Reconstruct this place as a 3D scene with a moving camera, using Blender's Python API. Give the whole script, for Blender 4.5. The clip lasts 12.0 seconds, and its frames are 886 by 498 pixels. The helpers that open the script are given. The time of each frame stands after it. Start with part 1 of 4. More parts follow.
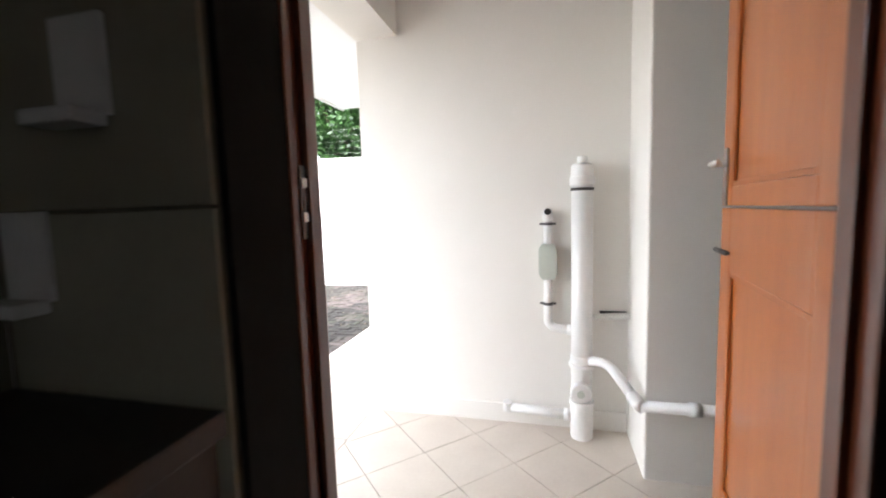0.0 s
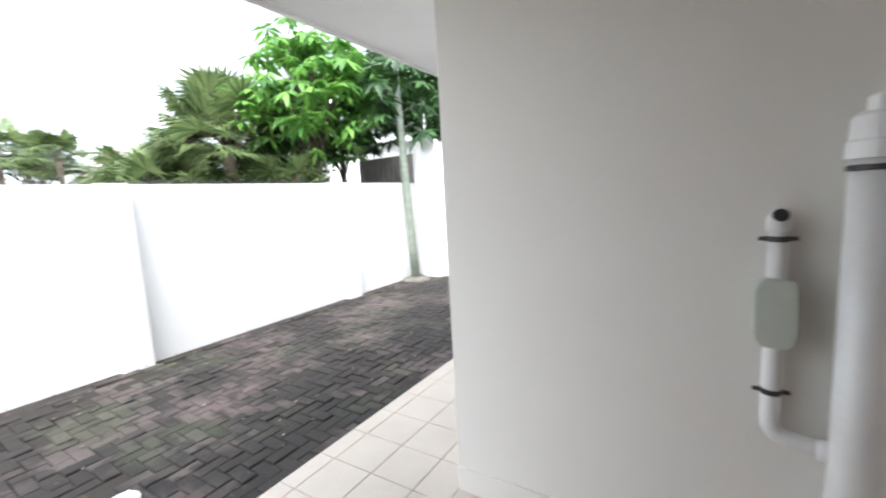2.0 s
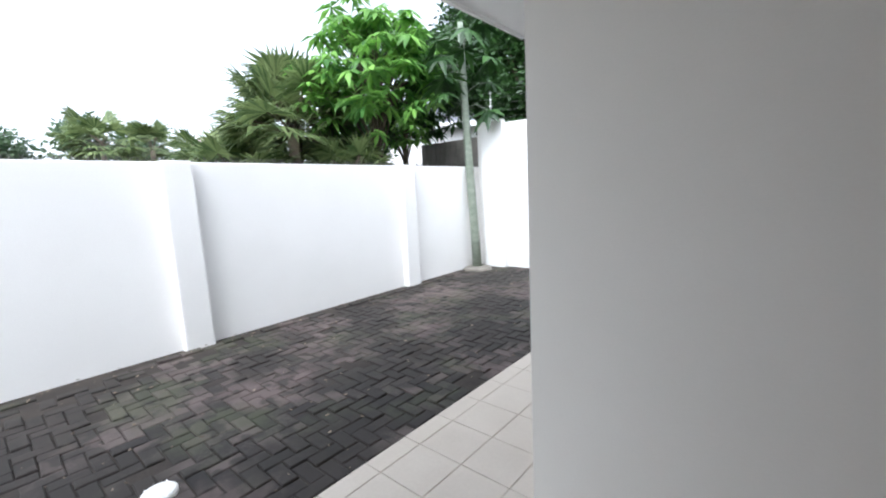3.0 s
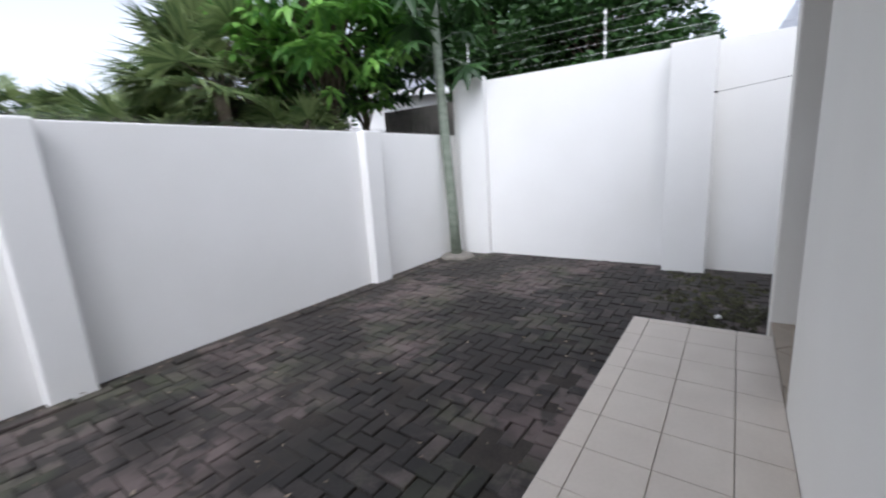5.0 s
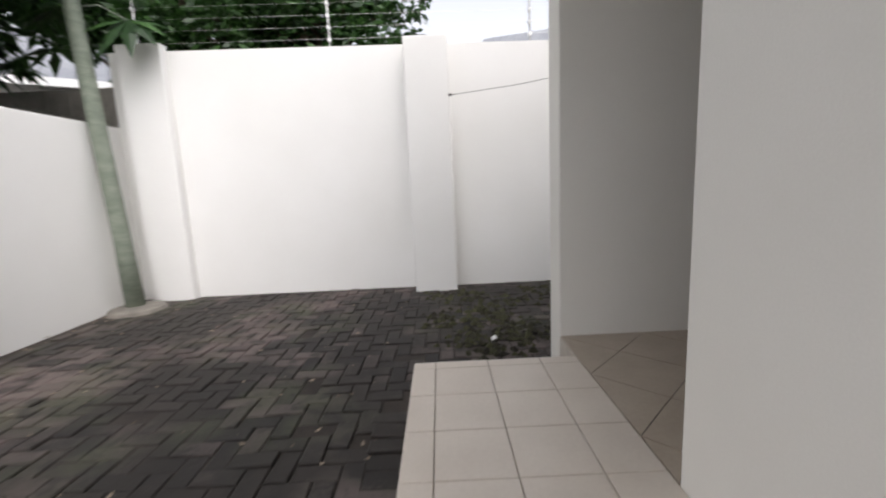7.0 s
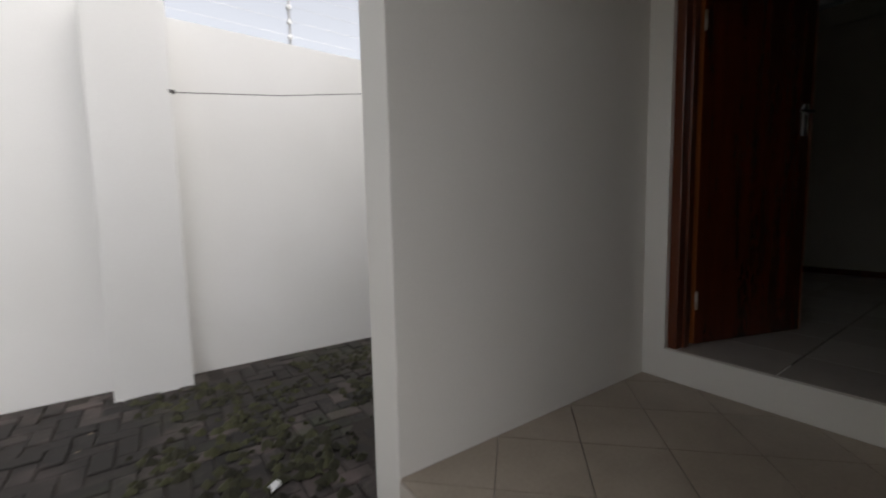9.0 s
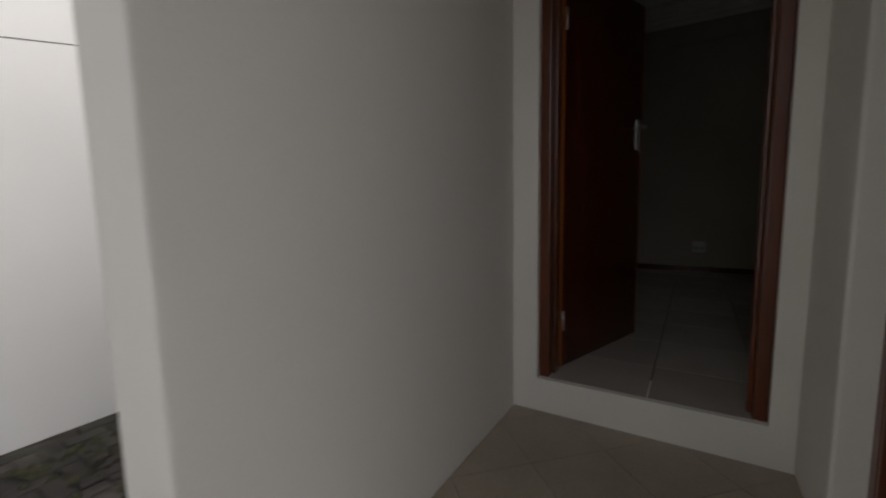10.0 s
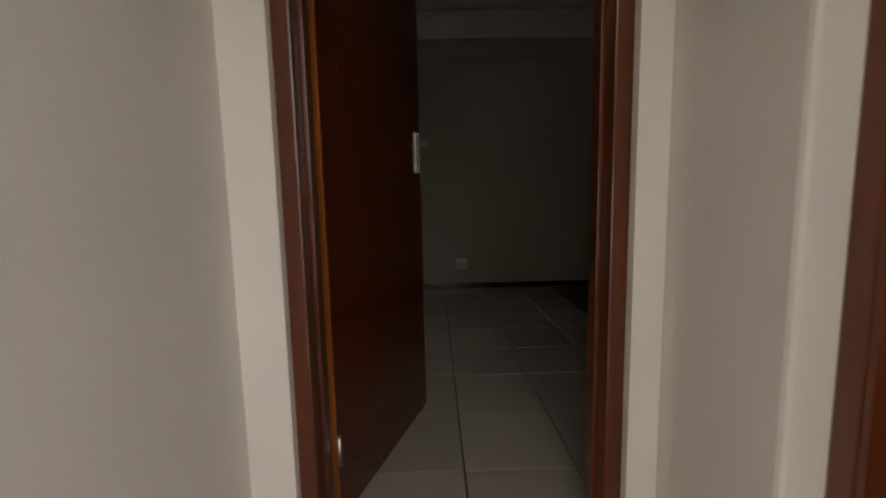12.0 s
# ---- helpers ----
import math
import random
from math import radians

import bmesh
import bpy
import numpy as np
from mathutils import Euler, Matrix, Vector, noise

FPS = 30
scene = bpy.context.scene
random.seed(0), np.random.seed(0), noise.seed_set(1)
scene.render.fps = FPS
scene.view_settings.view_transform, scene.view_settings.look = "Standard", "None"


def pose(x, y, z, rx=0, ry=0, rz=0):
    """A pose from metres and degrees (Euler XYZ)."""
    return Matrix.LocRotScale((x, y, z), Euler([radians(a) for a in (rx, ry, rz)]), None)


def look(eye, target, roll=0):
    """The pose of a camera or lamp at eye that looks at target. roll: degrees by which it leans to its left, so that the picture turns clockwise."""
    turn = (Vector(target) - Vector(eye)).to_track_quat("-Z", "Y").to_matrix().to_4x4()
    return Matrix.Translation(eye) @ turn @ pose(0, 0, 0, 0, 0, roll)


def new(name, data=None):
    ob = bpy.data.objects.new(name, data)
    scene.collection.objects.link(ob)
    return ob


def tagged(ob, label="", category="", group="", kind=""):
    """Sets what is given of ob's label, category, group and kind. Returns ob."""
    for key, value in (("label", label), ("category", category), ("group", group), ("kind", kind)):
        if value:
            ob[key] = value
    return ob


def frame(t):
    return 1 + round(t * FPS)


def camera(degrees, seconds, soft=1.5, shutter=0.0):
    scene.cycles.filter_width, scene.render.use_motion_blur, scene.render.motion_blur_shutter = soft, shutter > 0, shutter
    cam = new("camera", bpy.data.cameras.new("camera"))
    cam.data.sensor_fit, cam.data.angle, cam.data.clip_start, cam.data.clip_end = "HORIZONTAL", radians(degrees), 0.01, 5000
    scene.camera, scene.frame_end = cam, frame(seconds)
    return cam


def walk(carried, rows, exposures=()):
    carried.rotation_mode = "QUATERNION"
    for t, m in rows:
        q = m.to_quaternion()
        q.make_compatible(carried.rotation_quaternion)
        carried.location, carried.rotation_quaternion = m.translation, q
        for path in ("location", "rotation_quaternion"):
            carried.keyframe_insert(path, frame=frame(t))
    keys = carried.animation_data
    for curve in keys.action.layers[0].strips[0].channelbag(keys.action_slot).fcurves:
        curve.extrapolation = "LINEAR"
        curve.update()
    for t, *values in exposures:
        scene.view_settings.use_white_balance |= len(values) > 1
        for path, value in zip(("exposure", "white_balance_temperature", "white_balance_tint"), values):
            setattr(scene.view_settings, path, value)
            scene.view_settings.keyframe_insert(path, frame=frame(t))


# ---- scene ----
cam = camera(94.2, 12.0, soft=2.0, shutter=0.5)
PATH = [
    (0, (1.105, -2.412, 1.293), (0.624, -0.481, 1.101), -1.7),
    (0.5, (1.047, -2.131, 1.346), (0.581, -0.2, 1.11), -2.0),
    (1, (1.022, -1.878, 1.369), (0.524, 0.042, 1.111), -1.7),
    (1.5, (0.99, -1.69, 1.381), (0.239, 0.146, 1.125), -2.7),
    (2, (0.934, -1.515, 1.366), (-0.124, 0.162, 1.11), -3.2),
    (2.5, (0.835, -1.351, 1.285), (-0.417, 0.189, 1.034), -3.1),
    (4.5, (-0.061, -0.632, 1.232), (-1.377, 0.83, 0.871), -3.3),
    (5, (-0.256, -0.372, 1.198), (-1.4, 1.22, 0.799), -3.6),
    (5.5, (-0.427, -0.093, 1.039), (-1.25, 1.686, 0.64), -2.5),
    (6, (-0.529, 0.261, 0.937), (-1.055, 2.154, 0.564), -2.6),
    (6.5, (-0.596, 0.551, 0.922), (-0.88, 2.496, 0.552), -2.7),
    (7, (-0.652, 0.837, 0.881), (-0.647, 2.814, 0.578), -2.7),
    (9, (-0.661, 1.841, 0.96), (0.481, 3.472, 0.774), -1.2),
    (9.5, (-0.484, 2.108, 1.022), (0.952, 3.483, 0.8), -0.9),
    (10, (-0.323, 2.321, 1.055), (1.372, 3.358, 0.831), -1.1),
    (10.5, (-0.11, 2.416, 1.053), (1.761, 3.094, 0.857), -1.6),
    (11, (0.099, 2.478, 1.061), (2.068, 2.773, 0.878), -1.0),
    (11.5, (0.326, 2.54, 1.092), (2.318, 2.598, 0.923), -1.1),
    (12, (0.545, 2.562, 1.219), (2.531, 2.528, 0.989), -1.2),
]
EXPOSURES = [(0.0, 3.6, 6200, 11), (0.6, 3.35, 6100, 11), (1.5, 2.75, 6100, 10), (2.5, 2.1, 5900, 9), (4.5, 1.15, 5800, 12), (5.5, 1.0, 6000, 13), (7.0, 1.05, 6500, 13), (9.0, 0.8, 6500, 12), (10.5, 1.0, 6700, 13), (11.3, 1.65, 7100, 14), (12.0, 2.4, 7500, 16)]
walk(cam, [(t, look(eye, target, roll)) for t, eye, target, roll in PATH], EXPOSURES)

# ---- light: overcast sky ----
world = bpy.data.worlds.new("overcast_sky")
scene.world = world
world.use_nodes = True
wn, wl = world.node_tree.nodes, world.node_tree.links
bg = wn["Background"]
sky = wn.new("ShaderNodeTexSky")
sky.sky_type = "NISHITA"
sky.sun_disc = False
sky.sun_elevation, sky.sun_rotation = radians(54), radians(156)
sky.dust_density = 3.0
hsv = wn.new("ShaderNodeHueSaturation")
hsv.inputs["Saturation"].default_value = 0.22
wl.new(sky.outputs[0], hsv.inputs["Color"])
wl.new(hsv.outputs[0], bg.inputs["Color"])
bg.inputs["Strength"].default_value = 0.15
sun_data = bpy.data.lights.new("sun", "SUN")
sun_data.energy, sun_data.angle, sun_data.color = 0.8, radians(70), (1.0, 0.985, 0.965)
sun = new("sun", sun_data)
sun.matrix_world = look((3.6, -8, 12), (0, 0, 0))


# ---- materials ----
def material(name, dark, light, rough=0.7, scale=6.0, fine=60.0, bump=0.15, metal=0.0, vary="", spec=0.5, spread=0.2, coat=0.0, stretch=(1, 1, 1)):
    """Two-scale noise between two colours, with fine bump; vary 'object' or 'island' shifts the value piece by piece."""
    m = bpy.data.materials.new(name)
    m.use_nodes = True
    n, l = m.node_tree.nodes, m.node_tree.links
    b = n["Principled BSDF"]
    tc = n.new("ShaderNodeTexCoord")
    mp = n.new("ShaderNodeMapping")
    mp.inputs["Scale"].default_value = stretch
    geo = n.new("ShaderNodeNewGeometry")
    l.new(geo.outputs["Position"] if vary != "object_space" else tc.outputs["Object"], mp.inputs["Vector"])
    big, small = n.new("ShaderNodeTexNoise"), n.new("ShaderNodeTexNoise")
    for node, s in ((big, scale), (small, fine)):
        node.inputs["Scale"].default_value, node.inputs["Detail"].default_value = s, 4
        l.new(mp.outputs[0], node.inputs["Vector"])
    mix = n.new("ShaderNodeMath")
    mix.operation = "MULTIPLY_ADD"
    mix.inputs[1].default_value = 0.35
    l.new(small.outputs["Fac"], mix.inputs[0])
    half = n.new("ShaderNodeMath")
    half.operation = "MULTIPLY"
    half.inputs[1].default_value = 0.65
    l.new(big.outputs["Fac"], half.inputs[0])
    l.new(half.outputs[0], mix.inputs[2])
    ramp = n.new("ShaderNodeValToRGB")
    ramp.color_ramp.elements[0].color, ramp.color_ramp.elements[1].color = (*dark, 1), (*light, 1)
    ramp.color_ramp.elements[0].position, ramp.color_ramp.elements[1].position = 0.5 - spread, 0.5 + spread
    last = mix.outputs[0]
    if vary in ("object", "island"):
        add = n.new("ShaderNodeMath")
        add.operation = "MULTIPLY_ADD"
        add.inputs[1].default_value = 0.5
        rnd = n.new("ShaderNodeObjectInfo").outputs["Random"] if vary == "object" else geo.outputs["Random Per Island"]
        l.new(rnd, add.inputs[0])
        l.new(last, add.inputs[2])
        sub = n.new("ShaderNodeMath")
        sub.operation = "SUBTRACT"
        sub.inputs[1].default_value = 0.25
        l.new(add.outputs[0], sub.inputs[0])
        last = sub.outputs[0]
    l.new(last, ramp.inputs[0])
    l.new(ramp.outputs[0], b.inputs["Base Color"])
    b.inputs["Roughness"].default_value, b.inputs["Metallic"].default_value = rough, metal
    b.inputs["Specular IOR Level"].default_value = spec
    b.inputs["Coat Weight"].default_value = coat
    bp = n.new("ShaderNodeBump")
    bp.inputs["Strength"].default_value, bp.inputs["Distance"].default_value = bump, 0.004
    l.new(mix.outputs[0], bp.inputs["Height"])
    l.new(bp.outputs[0], b.inputs["Normal"])
    return m


def paver_material(name, vary):
    """Worn clay and concrete pavers: grey-brown, some reddish, with mossy and wet-dark patches."""
    m = material(name, (0.012, 0.0095, 0.0085), (0.085, 0.067, 0.06), 0.75, 1.4, 60, 0.8, vary=vary, spread=0.14)
    n, l = m.node_tree.nodes, m.node_tree.links
    b = n["Principled BSDF"]
    base = b.inputs["Base Color"].links[0].from_socket
    geo = n.new("ShaderNodeNewGeometry")

    def patch(base, colour, scale, low, high, share, offset):
        mp = n.new("ShaderNodeMapping")
        mp.inputs["Location"].default_value = offset
        tex = n.new("ShaderNodeTexNoise")
        tex.inputs["Scale"].default_value, tex.inputs["Detail"].default_value = scale, 5
        l.new(geo.outputs["Position"], mp.inputs["Vector"])
        l.new(mp.outputs[0], tex.inputs["Vector"])
        ramp = n.new("ShaderNodeMapRange")
        ramp.inputs["From Min"].default_value, ramp.inputs["From Max"].default_value = low, high
        ramp.inputs["To Max"].default_value = share
        l.new(tex.outputs["Fac"], ramp.inputs["Value"])
        mx = n.new("ShaderNodeMix")
        mx.data_type = "RGBA"
        l.new(ramp.outputs[0], mx.inputs["Factor"])
        l.new(base, mx.inputs["A"])
        mx.inputs["B"].default_value = (*colour, 1)
        return mx.outputs["Result"]

    base = patch(base, (0.125, 0.093, 0.085), 1.1, 0.5, 0.62, 0.7, (1, 7, 0))
    base = patch(base, (0.045, 0.05, 0.026), 1.9, 0.48, 0.64, 0.7, (9, 4, 0))
    base = patch(base, (0.014, 0.0105, 0.008), 1.3, 0.44, 0.56, 0.9, (3, 1, 0))
    base = patch(base, (0.012, 0.01, 0.008), 7.0, 0.52, 0.62, 0.75, (5, 2, 0))
    l.new(base, b.inputs["Base Color"])
    return m


PLASTER = material("cream_plaster", (0.77, 0.74, 0.68), (0.83, 0.80, 0.745), 0.85, 1.2, 160, 0.25)
WHITEWALL = material("white_wall_paint", (0.76, 0.75, 0.72), (0.84, 0.83, 0.81), 0.85, 0.9, 120, 0.3)
SOFFIT = material("white_soffit_paint", (0.8, 0.8, 0.79), (0.85, 0.85, 0.84), 0.7, 2, 90, 0.1)
INNERWALL = material("grey_beige_paint", (0.42, 0.39, 0.33), (0.48, 0.45, 0.38), 0.7, 1.5, 150, 0.1)
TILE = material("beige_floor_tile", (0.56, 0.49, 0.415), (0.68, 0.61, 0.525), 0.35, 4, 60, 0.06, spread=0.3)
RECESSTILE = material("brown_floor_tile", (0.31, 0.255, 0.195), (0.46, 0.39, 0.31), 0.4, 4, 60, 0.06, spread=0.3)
ROOMTILE = material("grey_floor_tile", (0.42, 0.385, 0.335), (0.5, 0.46, 0.405), 0.25, 4, 60, 0.05, vary="object")
GROUT = material("grout", (0.46, 0.41, 0.35), (0.58, 0.53, 0.46), 0.95, 8, 120, 0.4)
WALLTILE = material("glazed_wall_tile", (0.34, 0.32, 0.25), (0.4, 0.38, 0.3), 0.2, 3, 50, 0.03, vary="object")
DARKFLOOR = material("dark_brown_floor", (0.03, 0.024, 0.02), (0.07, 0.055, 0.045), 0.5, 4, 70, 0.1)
# kitchen walls darkened so that little light bounces back to the doorway
KITCHENWALL = material("low_bounce_kitchen_wall", (0.10, 0.09, 0.065), (0.14, 0.125, 0.095), 0.6, 3, 90, 0.1)
CEMENT = material("old_cement", (0.12, 0.11, 0.095), (0.24, 0.22, 0.19), 0.95, 9, 80, 0.6)
EARTH = material("dark_joint_sand", (0.012, 0.01, 0.008), (0.05, 0.04, 0.032), 0.95, 4, 90, 0.6)
PAVER = paver_material("clay_paver", "object")
PAVER_REST = paver_material("clay_paver_rest", "island")
ORANGEWOOD = material("varnished_orange_wood", (0.37, 0.09, 0.014), (0.55, 0.175, 0.036), 0.3, 2.2, 26, 0.1, coat=0.3, stretch=(6, 6, 0.6), spread=0.3)
DARKWOOD = material("varnished_mahogany", (0.03, 0.007, 0.003), (0.13, 0.026, 0.007), 0.22, 2.2, 26, 0.1, coat=0.3, stretch=(6, 6, 0.6), spread=0.3)
REDWOOD = material("varnished_red_wood", (0.045, 0.009, 0.003), (0.19, 0.042, 0.010), 0.28, 2.2, 26, 0.1, coat=0.3, stretch=(6, 6, 0.6), spread=0.3)
EDGEWOOD = material("orange_brown_lipping", (0.22, 0.06, 0.014), (0.42, 0.13, 0.03), 0.3, 2.2, 26, 0.1, coat=0.3, stretch=(6, 6, 0.6), spread=0.3)
PVC = material("white_pvc", (0.74, 0.73, 0.7), (0.82, 0.81, 0.78), 0.4, 9, 80, 0.05)
GREYPLASTIC = material("grey_green_plastic", (0.5, 0.53, 0.46), (0.56, 0.59, 0.52), 0.45, 9, 80, 0.03)
STEEL = material("brushed_steel", (0.5, 0.49, 0.47), (0.65, 0.64, 0.62), 0.3, 20, 150, 0.05, metal=1.0)
DARKMETAL = material("dark_metal", (0.05, 0.05, 0.05), (0.12, 0.11, 0.1), 0.5, 20, 150, 0.1, metal=0.8)
CERAMIC = material("white_ceramic", (0.78, 0.78, 0.76), (0.84, 0.84, 0.82), 0.12, 5, 50, 0.0)
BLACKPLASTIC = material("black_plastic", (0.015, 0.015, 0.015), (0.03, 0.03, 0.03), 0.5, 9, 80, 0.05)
# near-black that paints the shade of the unlit doorway reveal
SHADEBLACK = material("unlit_reveal_black", (0.005, 0.0045, 0.004), (0.011, 0.01, 0.009), 0.85, 6, 60, 0.1, spec=0.15)
SOCKETWHITE = material("white_socket_plastic", (0.78, 0.78, 0.76), (0.84, 0.84, 0.82), 0.35, 9, 80, 0.02)
BARK = material("pale_green_bark", (0.12, 0.145, 0.11), (0.27, 0.3, 0.24), 0.85, 5, 40, 0.6, stretch=(1, 1, 3))
BROWNBARK = material("brown_bark", (0.06, 0.045, 0.03), (0.15, 0.12, 0.085), 0.9, 5, 40, 0.7)


def leaf_material(name, dark, light, through_share=0.35):
    m = material(name, dark, light, 0.45, 1.5, 20, 0.1, vary="island", spread=0.3)
    n, l = m.node_tree.nodes, m.node_tree.links
    b = n["Principled BSDF"]
    tr = n.new("ShaderNodeBsdfTranslucent")
    l.new(b.inputs["Base Color"].links[0].from_socket, tr.inputs["Color"])
    mx = n.new("ShaderNodeMixShader")
    mx.inputs[0].default_value = through_share
    l.new(b.outputs[0], mx.inputs[1])
    l.new(tr.outputs[0], mx.inputs[2])
    l.new(mx.outputs[0], n["Material Output"].inputs["Surface"])
    return m


BRIGHTLEAF = leaf_material("bright_leaf", (0.05, 0.15, 0.03), (0.26, 0.5, 0.1), 0.45)
FANLEAF = leaf_material("fan_palm_leaf", (0.045, 0.085, 0.026), (0.24, 0.30, 0.12))
DARKLEAF = leaf_material("dark_leaf", (0.008, 0.03, 0.006), (0.055, 0.13, 0.03), 0.25)
FARLEAF = leaf_material("far_leaf", (0.04, 0.08, 0.04), (0.12, 0.18, 0.09))
ROOFSHEET = material("grey_roof_sheet", (0.22, 0.23, 0.25), (0.32, 0.33, 0.35), 0.5, 3, 60, 0.1, metal=0.3)
THATCH = material("weathered_thatch", (0.22, 0.18, 0.16), (0.36, 0.31, 0.28), 0.95, 6, 60, 0.8)
FENCEGREY = material("grey_fence_board", (0.16, 0.15, 0.13), (0.27, 0.25, 0.22), 0.85, 4, 60, 0.4)


# ---- mesh helpers ----
def empty(name, at=(0, 0, 0)):
    ob = new(name)
    ob.location = at
    ob.empty_display_size = 0.1
    return ob


def part(name, bm, mat, parent=None, label="", smooth=False):
    me = bpy.data.meshes.new(name)
    bmesh.ops.recalc_face_normals(bm, faces=bm.faces)
    bm.to_mesh(me)
    bm.free()
    me.materials.append(mat)
    if smooth:
        for p in me.polygons:
            p.use_smooth = True
    ob = new(name, me)
    if parent:
        ob.parent = parent
        bpy.context.view_layer.update()
        ob.matrix_parent_inverse = parent.matrix_world.inverted()
    return tagged(ob, label)


def add_box(bm, x0, y0, z0, x1, y1, z1, bevel=0.0):
    r = bmesh.ops.create_cube(bm, size=1.0)
    vs = r["verts"]
    for v in vs:
        v.co = Vector(((x0 + x1) / 2 + v.co.x * (x1 - x0), (y0 + y1) / 2 + v.co.y * (y1 - y0), (z0 + z1) / 2 + v.co.z * (z1 - z0)))
    if bevel:
        edges = list({e for v in vs for e in v.link_edges})
        bmesh.ops.bevel(bm, geom=edges, offset=bevel, segments=2, affect="EDGES", profile=0.6)
    return bm


def box(*dims, bevel=0.0):
    return add_box(bmesh.new(), *dims, bevel=bevel)


def add_tube(bm, path, radius, sides=16, cap=True):
    """A tube along a list of points; radius a number or one for each point."""
    pts = [Vector(p) for p in path]
    rad = radius if isinstance(radius, (list, tuple)) else [radius] * len(pts)
    rings, side = [], None
    for i, p in enumerate(pts):
        d = (pts[min(i + 1, len(pts) - 1)] - pts[max(i - 1, 0)]).normalized()
        if side is None:
            side = d.orthogonal().normalized()
        side = (side - d * side.dot(d)).normalized()
        up = d.cross(side)
        rings.append([bm.verts.new(p + rad[i] * (math.cos(a) * side + math.sin(a) * up)) for a in (2 * math.pi * k / sides for k in range(sides))])
    for a, b in zip(rings, rings[1:]):
        for k in range(sides):
            bm.faces.new((a[k], a[(k + 1) % sides], b[(k + 1) % sides], b[k]))
    if cap:
        bm.faces.new(rings[0][::-1])
        bm.faces.new(rings[-1])
    return bm


def tube(path, radius, sides=16):
    return add_tube(bmesh.new(), path, radius, sides)


def bend(a, corner, b, r, steps=6):
    """Points from a round a corner to b with a bend of radius r."""
    a, c, b = Vector(a), Vector(corner), Vector(b)
    p, q = c + (a - c).normalized() * r, c + (b - c).normalized() * r
    return [a] + [p * (1 - t) ** 2 + c * 2 * t * (1 - t) + q * t * t for t in (k / steps for k in range(steps + 1))] + [b]


def structure(name, bm, mat, label, category="wall"):
    return tagged(part(name, bm, mat), label, category, kind="structure")


# ---- ground and boundary ----
GZ = -0.235
structure("ground", box(-400, -400, GZ - 0.4, 400, 400, GZ - 0.014), EARTH, "dark earth and joint sand under the brick paving", "ground")

WX, NY = -4.06, 5.45
west = structure("wall_west", box(WX - 0.2, -9.0, GZ - 0.3, WX, NY + 0.2, 1.66, bevel=0.012), WHITEWALL, "low white painted boundary wall with piers and wire spikes on top")
north = bmesh.new()
vs = [north.verts.new((x, y, z)) for y in (NY, NY + 0.2) for x, z in ((WX, GZ - 0.3), (7.0, GZ - 0.3), (7.0, 2.25), (WX, 2.42))]
for f in ((0, 1, 2, 3), (7, 6, 5, 4), (3, 2, 6, 7), (0, 3, 7, 4), (1, 5, 6, 2), (0, 4, 5, 1)):
    north.faces.new([vs[i] for i in f])
structure("wall_north", north, WHITEWALL, "high white painted boundary wall with a sloping top")
for x0, x1, y0, top in ((-0.95, -0.5, 5.19, 2.37), (-3.9, -3.44, 5.33, 2.46), (3.2, 3.6, 5.19, 2.3)):
    part("pier", box(x0, y0, GZ - 0.2, x1, NY + 0.002, top, bevel=0.012), WHITEWALL, bpy.data.objects["wall_north"])
for y0 in (-6.24, -3.07, 0.105, 3.28):
    part("pier", box(WX - 0.002, y0, GZ - 0.2, WX + 0.125, y0 + 0.28, 1.664, bevel=0.02), WHITEWALL, west)

# ---- house: outer walls ----
H = 3.5
wall_kitchen = bmesh.new()
add_box(wall_kitchen, 0.0, -1.85, GZ - 0.2, 0.605, -1.69, H)
add_box(wall_kitchen, 0.0, -1.69, GZ - 0.2, 0.569, -1.6, H)
add_box(wall_kitchen, 0.0, -1.6, GZ - 0.2, 0.615, -1.577, H)
add_box(wall_kitchen, 1.63, -1.85, GZ - 0.2, 4.2, -1.6, H)
add_box(wall_kitchen, 0.569, -1.85, 2.17, 1.63, -1.6, H)
add_box(wall_kitchen, 0.569, -1.85, GZ - 0.2, 1.63, -1.6, 0.10)
structure("wall_kitchen", wall_kitchen, PLASTER, "cream plastered outer wall with the kitchen doorway")
structure("wall_house_west", box(0.0, -6.5, GZ - 0.2, 0.1, -1.852, H), PLASTER, "cream plastered outer wall of the house")
structure("wall_pipe", box(0.0, 0.0, GZ - 0.2, 1.55, 0.2, H), PLASTER, "cream plastered wall carrying the drain pipes")
structure("wall_return", box(1.55, -0.42, GZ - 0.2, 4.2, 0.2, H, bevel=0.01), PLASTER, "projecting cream plastered wall beside the drain pipes")
structure("wall_porch_east", box(4.0, -1.6, GZ - 0.2, 4.2, -0.3, H), PLASTER, "cream plastered end wall of the covered porch")
structure("wall_block_west", box(0.0, 0.2, GZ - 0.2, 0.2, 1.695, H), PLASTER, "cream plastered side wall of the washroom")
bath = bmesh.new()
add_box(bath, 0.0, 1.695, GZ - 0.2, 0.26, 1.895, H)
add_box(bath, 1.222, 1.757, GZ - 0.2, 1.85, 1.953, H, bevel=0.012)
add_box(bath, 0.26, 1.757, 2.2, 1.222, 1.895, H)
add_box(bath, 0.26, 1.757, GZ - 0.2, 1.222, 1.895, 0.13)
structure("wall_washroom", bath, PLASTER, "cream plastered wall with the washroom doorway")
structure("wall_fin", box(0.0, 3.09, GZ - 0.2, 1.85, 3.29, H, bevel=0.008), PLASTER, "cream plastered side wall of the back door recess")
doorwall = bmesh.new()
add_box(doorwall, 1.614, 2.966, GZ - 0.2, 1.85, 3.09, H)
